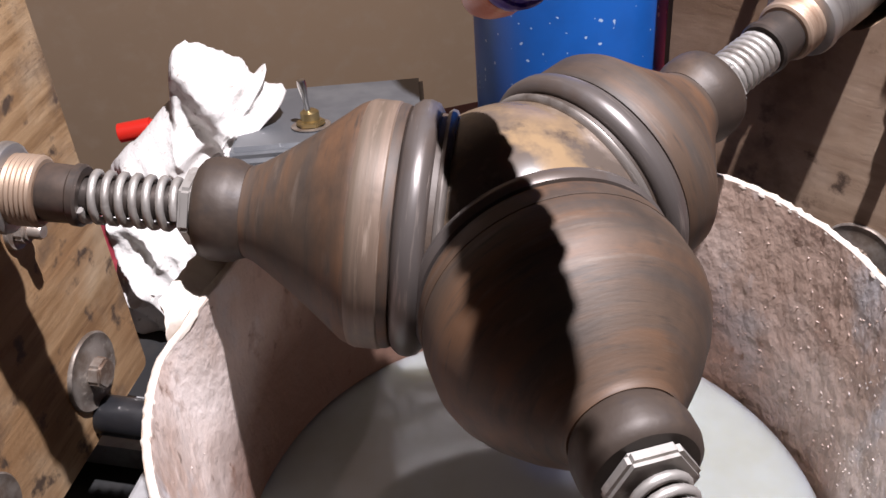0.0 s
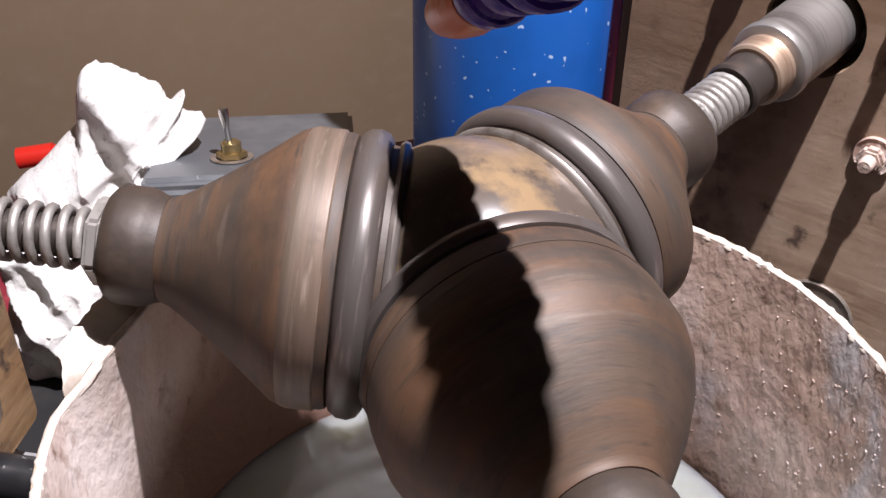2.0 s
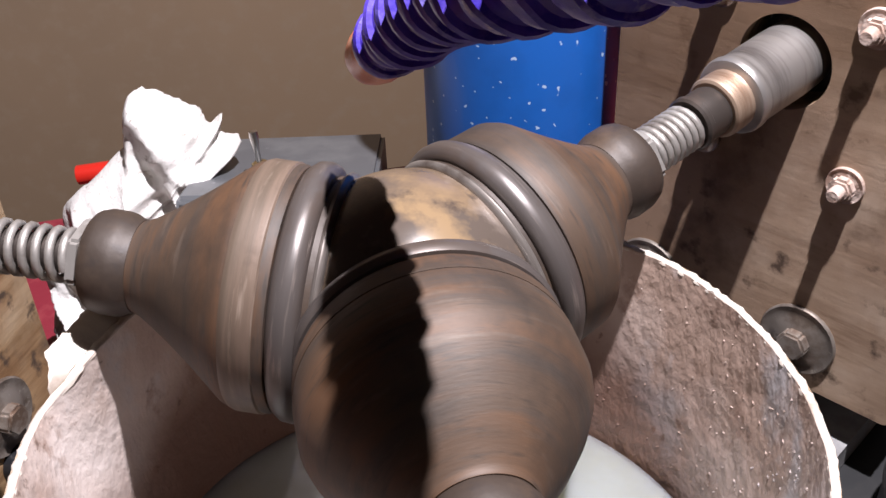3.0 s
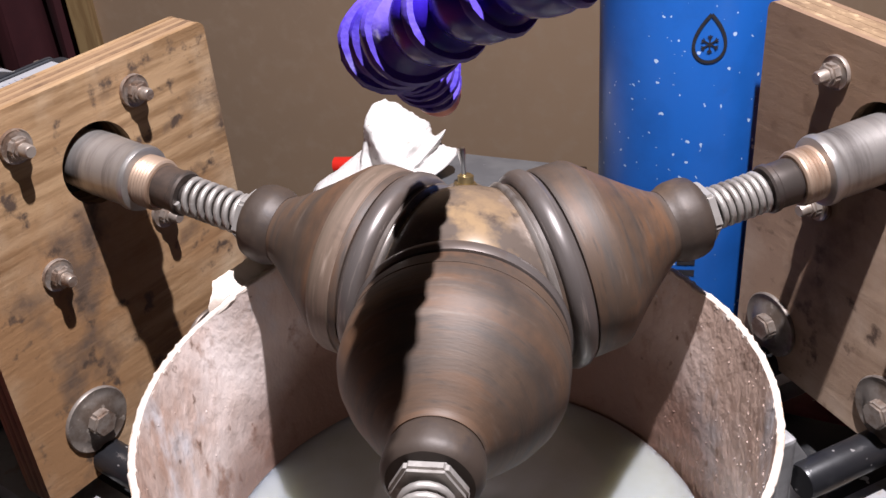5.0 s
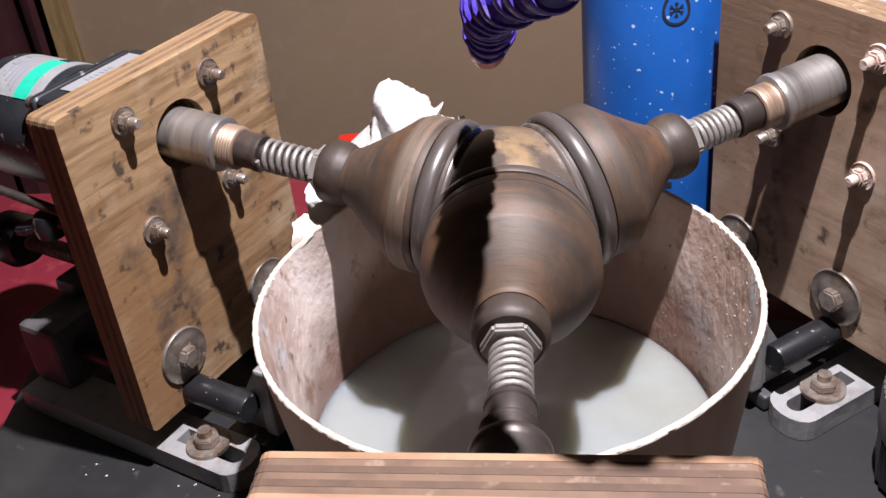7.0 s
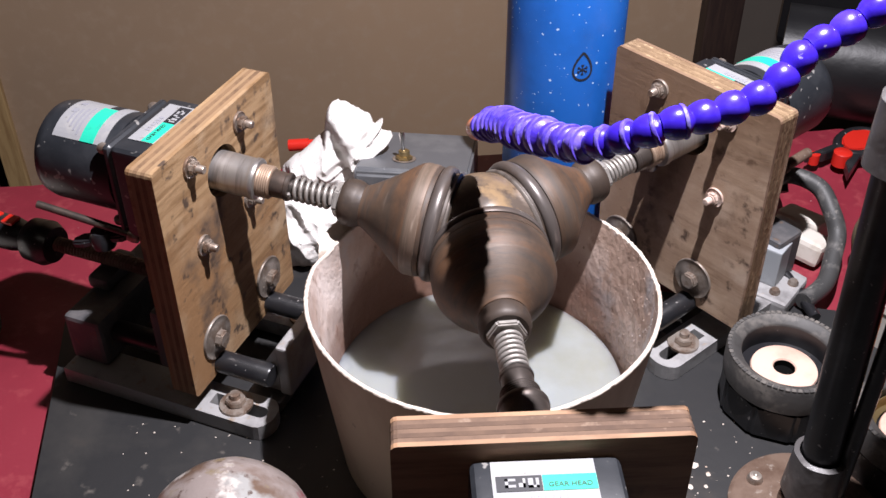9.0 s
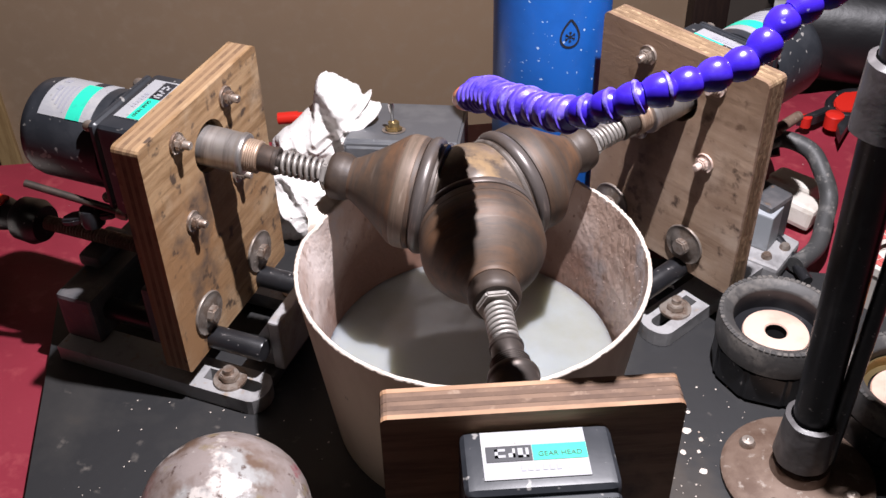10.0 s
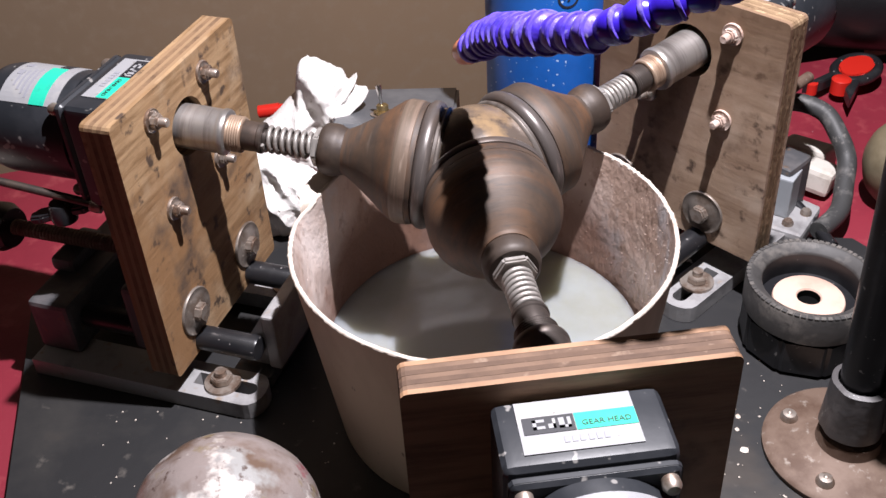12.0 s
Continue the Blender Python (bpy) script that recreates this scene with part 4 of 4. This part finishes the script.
def gloves():
    up = [(-0.012, 0.085), (-0.001, 0.121), (0.033, 0.108), (0.040, 0.098), (0.048, 0.102), (0.045, 0.092), (0.057, 0.087), (0.042, 0.075), (0.038, 0.060), (0.044, 0.045), (0.034, -0.008), (-0.040, -0.009), (-0.058, 0.012), (-0.055, 0.050), (-0.030, 0.072)]
    low = [(-0.046, 0.078), (-0.025, 0.072), (-0.003, 0.061), (0.024, 0.053), (0.013, 0.036), (0.002, 0.018), (-0.012, -0.009), (-0.044, -0.009), (-0.049, 0.015), (-0.048, 0.045)]
    bm = glove_mesh(up, (0.0, 0.052), 0.030, 5)
    tagged(part("work_glove", bm, KNIT, m=pose(-0.187, 0.286, 0.0, 0, 0, 6), smooth=75), "crumpled white knitted cotton work glove with a raised cuff", "glove", "pair of gloves")
    bm = glove_mesh(low, (-0.020, 0.036), 0.022, 11)
    tagged(part("work_glove", bm, KNIT, m=pose(-0.170, 0.192, 0.0, 0, 0, -8), smooth=75), "crumpled white knitted cotton work glove lying low beside the bucket", "glove", "pair of gloves")
    ob = thing("marker_pen", axis_pose((-0.250, 0.322, 0.046), (1, 0.12, 0.10)), "red plastic pen lying under a glove", "pen")
    part("barrel", lathe([(0, 0), (0.005, 0.001), (0.0050, 0.004), (0.0050, 0.06), (0, 0.061)], 24), REDP, ob, smooth=40)
    part("cap", lathe([(0.0052, 0.0005), (0.0063, 0.001), (0.0063, 0.022), (0.0052, 0.0222)], 24), REDP, ob, smooth=40)


gloves()


def switch_box():
    ob = thing("switch_box", pose(-0.100, 0.300, -0.010, 0, 0, 4), "dusty grey sloped metal switch box with a toggle switch", "switch box")
    side = [(-0.062, 0.0), (0.052, 0.0), (0.052, 0.068), (-0.058, 0.093), (-0.062, 0.088)]
    turn = Matrix(((0, 0, 1, 0), (1, 0, 0, 0), (0, 1, 0, 0), (0, 0, 0, 1)))
    housing = part("housing", prism(side, -0.060, 0.050, 0.0025), BOXM, ob, m=turn)
    slope = pose(-0.016, -0.030, 0.0870, -12.8, 0, 0)
    part("switch_nut", prism(hexagon(0.0085), 0.0004, 0.0036, 0.0005), BRASS, housing, m=turn.inverted() @ slope)
    part("bushing", lathe([(0.0055, 0.0036), (0.0055, 0.0085), (0.0035, 0.0100), (0, 0.0100)], 20), BRASS, housing, m=turn.inverted() @ slope, smooth=40)
    part("toggle", lathe([(0.0016, 0.009), (0.0016, 0.017), (0.0027, 0.026), (0.0024, 0.029), (0, 0.030)], 16), STEEL, housing, m=turn.inverted() @ slope @ pose(0, 0, 0, 8, -4, 0), smooth=60)
    part("knob_mark", lathe([(0.0085, 0.0002), (0.0115, 0.0002), (0.0115, 0.0008), (0.0085, 0.0008)], 24), ZINC, housing, m=turn.inverted() @ slope)


switch_box()


# ---- things beside ----
def ring_knob(x, y, label, lined):
    ob = thing("sanding_pad", pose(x, y, 0), label, "pad", "round pads")
    ob.scale = (0.97, 0.97, 1.04)
    sides = [(0.0490 * math.cos(2 * math.pi / 9 * i), 0.0490 * math.sin(2 * math.pi / 9 * i)) for i in range(9)]
    part("body", prism(sides, 0.0005, 0.033, 0.003), BLACKP, ob)
    part("rim", lathe([(0.0365, 0.0335), (0.0365, 0.0520), (0.0375, 0.0535), (0.0430, 0.0562), (0.0445, 0.0572), (0.0478, 0.0572), (0.0490, 0.0550), (0.0488, 0.0335), (0.0365, 0.0335)], 72, 0.004), DUSTYP, ob, smooth=35)
    for i in range(64):
        a = 2 * math.pi * i / 64
        part("tooth", box(0.0452, 0.0486, -0.0018, 0.0018, 0.0566, 0.0578, 0.0003, 1), DUSTYP, ob, m=Matrix.Rotation(a, 4, "Z"))
    part("well", lathe([(0.0363, 0.0515), (0.0360, 0.0345), (0.026, 0.0340)], 48), BLACKP, ob, smooth=40)
    part("disc", lathe([(0.0088, 0.036), (0.0265, 0.036), (0.0272, 0.0375), (0.0265, 0.0392), (0.0225, 0.0402), (0.0098, 0.0402), (0.0088, 0.039)], 48), PINK, ob, "peach-coloured centre disc", smooth=40)
    part("bore", lathe([(0, 0.0335), (0.0087, 0.0335), (0.0087, 0.0385)], 24), HOLE, ob)
    if lined:
        part("liner", lathe([(0.0290, 0.0345), (0.0355, 0.0345), (0.0356, 0.0450), (0.0345, 0.0450), (0.0335, 0.0370), (0.0290, 0.0365)], 48), BRASS, ob, "dull brass liner ring", smooth=40)


ring_knob(0.2365, 0.074, "round black pad with a toothed rim and a peach centre disc", False)
ring_knob(0.328, 0.020, "round black pad with a brass liner standing beside the pole", True)


def pole():
    ob = thing("lamp_pole", pose(0.2495, -0.038, 0), "black pole on a rusty round floor flange wrapped in tape", "pole")
    part("flange", lathe([(0, 0.0005), (0.055, 0.0005), (0.0555, 0.004), (0.052, 0.007), (0.026, 0.008), (0.0215, 0.011), (0.0205, 0.020), (0.0175, 0.0215), (0, 0.0215)], 56, 0.006), RUST, ob, smooth=40)
    for k in range(4):
        a = radians(150 + 90 * k)
        part("screw", lathe([(0, 0.007), (0.0062, 0.007), (0.0062, 0.0085), (0.0045, 0.012), (0.0018, 0.0125), (0, 0.0105)], 16), ZINC, ob, m=pose(0.041 * math.cos(a), 0.041 * math.sin(a), 0), smooth=40)
    top = Vector((-0.018, 0.004, 0.62))
    part("tube", tube([(0, 0, 0.02), top], 0.0135, 28), BLACKP, ob, smooth=40)
    part("cable", tube([(0.015, -0.006, 0.03), (0.016, -0.005, 0.3), top + Vector((0.016, -0.004, 0))], 0.0055, 12), BLACKP, ob, smooth=60)
    part("tape", lathe([(0.0155, 0.024), (0.0205, 0.026), (0.0195, 0.045), (0.0185, 0.066), (0.0150, 0.067)], 40, 0.05), TAPE, ob, "crumpled grey tape", m=pose(-0.001, 0.0, 0), smooth=60)
    part("tape", lathe([(0.0145, 0.30), (0.0195, 0.302), (0.0190, 0.345), (0.0150, 0.347)], 40, 0.05), TAPE, ob, "crumpled grey tape", m=pose(-0.0095, 0.002, 0), smooth=60)


pole()

tagged(part("stone_sphere", blob(0.057, 12, 0.010, 3.0, 5), STONE_B, m=pose(-0.136, -0.177, 0.0565), smooth=80), "rough mottled reddish grey stone sphere on the worktop", "stone sphere")


def half_stone():
    ob = thing("rough_stone", pose(-0.492, 0.035, -0.014), "pale beige stone with a black painted lower half", "stone")
    bm = blob(0.05, 21, 0.10, 1.3, 5, (1, 1, 1.15))
    part("stone_top", bm, PALE, ob, m=pose(0, 0, 0.050), smooth=80)
    part("black_base", lathe([(0, 0.0), (0.046, 0.0), (0.052, 0.01), (0.054, 0.03), (0.0525, 0.046), (0.048, 0.048)], 48, 0.03), BLACKP, ob, smooth=50)


half_stone()


def clutter():
    c = curve_through([(0.225, 0.312, 0.050), (0.255, 0.330, 0.060), (0.284, 0.318, 0.058), (0.297, 0.296, 0.045), (0.3035, 0.281, 0.030), (0.299, 0.258, 0.020), (0.290, 0.226, 0.012), (0.268, 0.196, 0.012)], 10)
    tagged(part("power_cable", tube(c, 0.0085, 14), CABLE, smooth=60), "thick dusty grey cable looping over the red cover", "cable")
    c = curve_through([(0.205, 0.35, 0.058), (0.225, 0.365, 0.062), (0.250, 0.372, 0.058), (0.258, 0.345, 0.03)], 10)
    tagged(part("power_cable", tube(c, 0.006, 12), BLACKP, smooth=60), "thin black cable beside the machine", "cable")
    c = curve_through([(0.236, 0.245, 0.018), (0.252, 0.232, 0.016), (0.268, 0.205, 0.010), (0.278, 0.180, 0.008)], 8)
    tagged(part("power_cable", tube(c, 0.005, 12), BLACKP, smooth=60), "short black cable behind the grey block", "cable")
    ob = thing("connector_block", pose(0.2345, 0.222, 0, 0, 0, -28), "grey plastic connector block on a dusty bracket", "connector")
    part("body", box(-0.015, 0.015, -0.012, 0.012, 0.0176, 0.056, 0.0015), GREYP, ob)
    part("bracket", box(-0.026, 0.034, -0.030, 0.022, 0.0005, 0.0175, 0.004), CAST_L, ob)
    for x, y in ((0.018, -0.018), (-0.012, -0.020), (0.026, 0.004)):
        part("screw", lathe([(0, 0.0176), (0.005, 0.0176), (0.005, 0.0195), (0.0035, 0.022), (0, 0.022)], 14), ZINC, ob, m=pose(x, y, 0), smooth=40)
    tagged(part("plug", box(-0.015, 0.015, -0.030, 0.030, 0, 0.024, 0.005), PALE, m=pose(0.270, 0.298, -0.006, 6, 8, 62)), "white plastic plug lying on the red cover", "plug")
    tagged(part("plug", box(-0.013, 0.013, -0.024, 0.024, 0, 0.020, 0.004), PALE, m=pose(0.282, 0.332, -0.006, -6, 4, 50)), "pale plastic plug lying on the red cover", "plug")
    ob = thing("spring_clamp", pose(0.356, 0.494, -0.004, 0, 0, 54), "red and black plastic spring clamp lying on the red cover", "clamp")
    ring = [(0.030 * math.cos(2 * math.pi * k / 40), 0.020 * math.sin(2 * math.pi * k / 40), 0.012) for k in range(41)]
    part("loop", tube(ring, 0.0055, 10, False), BLACKP, ob, smooth=60)
    part("pad", prism([(0.027 * math.cos(2 * math.pi * k / 28), 0.016 * math.sin(2 * math.pi * k / 28)) for k in range(28)], 0.008, 0.017, 0.002), REDP, ob)
    for s in (-1, 1):
        part("jaw", prism([(-0.020, s * 0.006), (-0.026, s * 0.016), (-0.070, s * 0.026), (-0.052, s * 0.012)], 0.004, 0.016, 0.001), BLACKP, ob)
    part("pivot", lathe([(0, 0.003), (0.010, 0.003), (0.010, 0.018), (0.008, 0.0195), (0, 0.0195)], 24), REDP, ob, m=pose(-0.040, -0.002, 0), smooth=40)
    part("tip", lathe([(0, 0.003), (0.006, 0.003), (0.006, 0.015), (0, 0.016)], 18), REDP, ob, m=pose(-0.060, 0.020, 0), smooth=40)
    ob = thing("tub", pose(0.345, 0.180, -0.008), "small white tub with a red net pattern lid", "tub")
    part("cup", lathe([(0, 0), (0.027, 0), (0.031, 0.048), (0.029, 0.048), (0, 0.047)], 40), PALE, ob, smooth=40)
    part("lid", lathe([(0.016, 0.0485), (0.032, 0.0485), (0.032, 0.056), (0.030, 0.058), (0.018, 0.058), (0.016, 0.055)], 40), PALE, ob, smooth=40)
    for k in range(20):
        for r0, r1 in ((0.0185, 0.0235), (0.0243, 0.0293)):
            a0, a1 = 2 * math.pi * (k + 0.08) / 20, 2 * math.pi * (k + 0.92) / 20
            part("tile", prism([(r0 * math.cos(a0), r0 * math.sin(a0)), (r1 * math.cos(a0), r1 * math.sin(a0)), (r1 * math.cos(a1), r1 * math.sin(a1)), (r0 * math.cos(a1), r0 * math.sin(a1))], 0.0578, 0.0588), REDT, ob)
    tagged(part("amber_jar", lathe([(0, 0), (0.022, 0), (0.024, 0.01), (0.024, 0.036), (0.016, 0.044), (0, 0.044)], 36), AMBER, m=pose(0.378, 0.125, -0.008), smooth=40), "amber plastic jar on the red cover", "jar")
    tagged(part("olive_stone", blob(0.036, 31, 0.04, 1.2, 4, (1, 1, 1.2)), OLIVE, m=pose(0.352, 0.275, 0.032), smooth=80), "smooth olive brown stone standing on the red cover", "stone")
    bm = bmesh.new()
    rnd = random.Random(7)
    spots = [(0.1702, -0.0053, 0.0036), (0.1809, -0.0120, 0.0022), (0.1671, -0.0268, 0.0026), (0.1789, -0.0247, 0.0018), (0.1819, -0.0433, 0.0036), (0.1717, 0.0145, 0.0018)]
    for k in range(70):
        spots.append((rnd.uniform(0.150, 0.23), rnd.uniform(-0.09, 0.06), rnd.uniform(0.0003, 0.0010)))
    for k in range(60):
        spots.append((rnd.uniform(-0.28, -0.10), rnd.uniform(-0.16, -0.03), rnd.uniform(0.0004, 0.0009)))
    for x, y, r in spots:
        n = 9
        w = [r * rnd.uniform(0.75, 1.15) for k in range(n)]
        top = [bm.verts.new((x + w[k] * math.cos(2 * math.pi * k / n), y + w[k] * math.sin(2 * math.pi * k / n), 0.0005)) for k in range(n)]
        mid = bm.verts.new((x, y, 0.0011))
        for k in range(n):
            bm.faces.new((top[k], top[(k + 1) % n], mid))
    tagged(part("splashes", bm, RIM), "dried pale slurry splashes on the black worktop", "splashes", kind="stuff")
    ob = thing("tool_case", pose(0.50, 0.72, -0.01, 0, 0, -12), "black case standing at the back of the table", "case")
    part("body", box(-0.22, 0.30, 0, 0.12, 0, 0.30, 0.012), SATIN, ob)
    tagged(part("exhaust_pipe", tube([(0.27, 0.60, 0.055), (0.62, 0.545, 0.055)], 0.062, 40), SATIN, smooth=50), "glossy dark pipe lying in front of the case", "pipe")
    ob = thing("crank_handle", pose(-0.389, 0.080, 0.080, 0, 0, 168), "black and red plastic crank handle on a threaded spindle", "handle")
    turn = Matrix.Rotation(radians(90), 4, "Y")
    part("hub", lathe([(0, -0.008), (0.016, -0.008), (0.020, 0.0), (0.019, 0.016), (0.013, 0.022), (0, 0.022)], 32), BLACKP, ob, m=turn, smooth=45)
    part("grip", lathe([(0, 0.022), (0.012, 0.022), (0.015, 0.035), (0.016, 0.06), (0.014, 0.085), (0, 0.09)], 32), BLACKP, ob, m=turn, smooth=45)
    for k in range(3):
        part("red_inlay", box(0.030 + 0.018 * k, 0.042 + 0.018 * k, -0.006, 0.006, 0.0135, 0.0165, 0.001), REDP, ob)
    ob = thing("wing_knob", pose(-0.310, 0.020, 0.145, 0, 0, 0), "black wing knob on a thin steel rod", "knob")
    part("rod", tube([(0.045, -0.001, 0.002), (-0.036, 0.001, 0.022)], 0.0030, 12), DARKST, ob, smooth=60)
    part("rod_end", lathe([(0, -0.004), (0.0055, -0.004), (0.0060, 0.0), (0.0055, 0.004), (0, 0.004)], 20), ZINC, ob, m=axis_pose((0.040, -0.001, 0.0035), (0.97, 0, -0.24)), smooth=50)
    part("knob", lathe([(0, -0.009), (0.009, -0.008), (0.0105, 0.0), (0.008, 0.007), (0, 0.008)], 20), BLACKP, ob, m=pose(0.010, 0.004, -0.006), smooth=50)
    for s, tilt in ((-1, 12), (1, -8)):
        part("wing", prism([(0.004, -0.006), (0.016, -0.008), (0.024, -0.004), (0.024, 0.003), (0.016, 0.006), (0.004, 0.006)], -0.003, 0.003, 0.0015), BLACKP, ob, m=pose(0.010, 0.004, -0.006, 0, tilt, 90 - 90 * s + 14))


clutter()
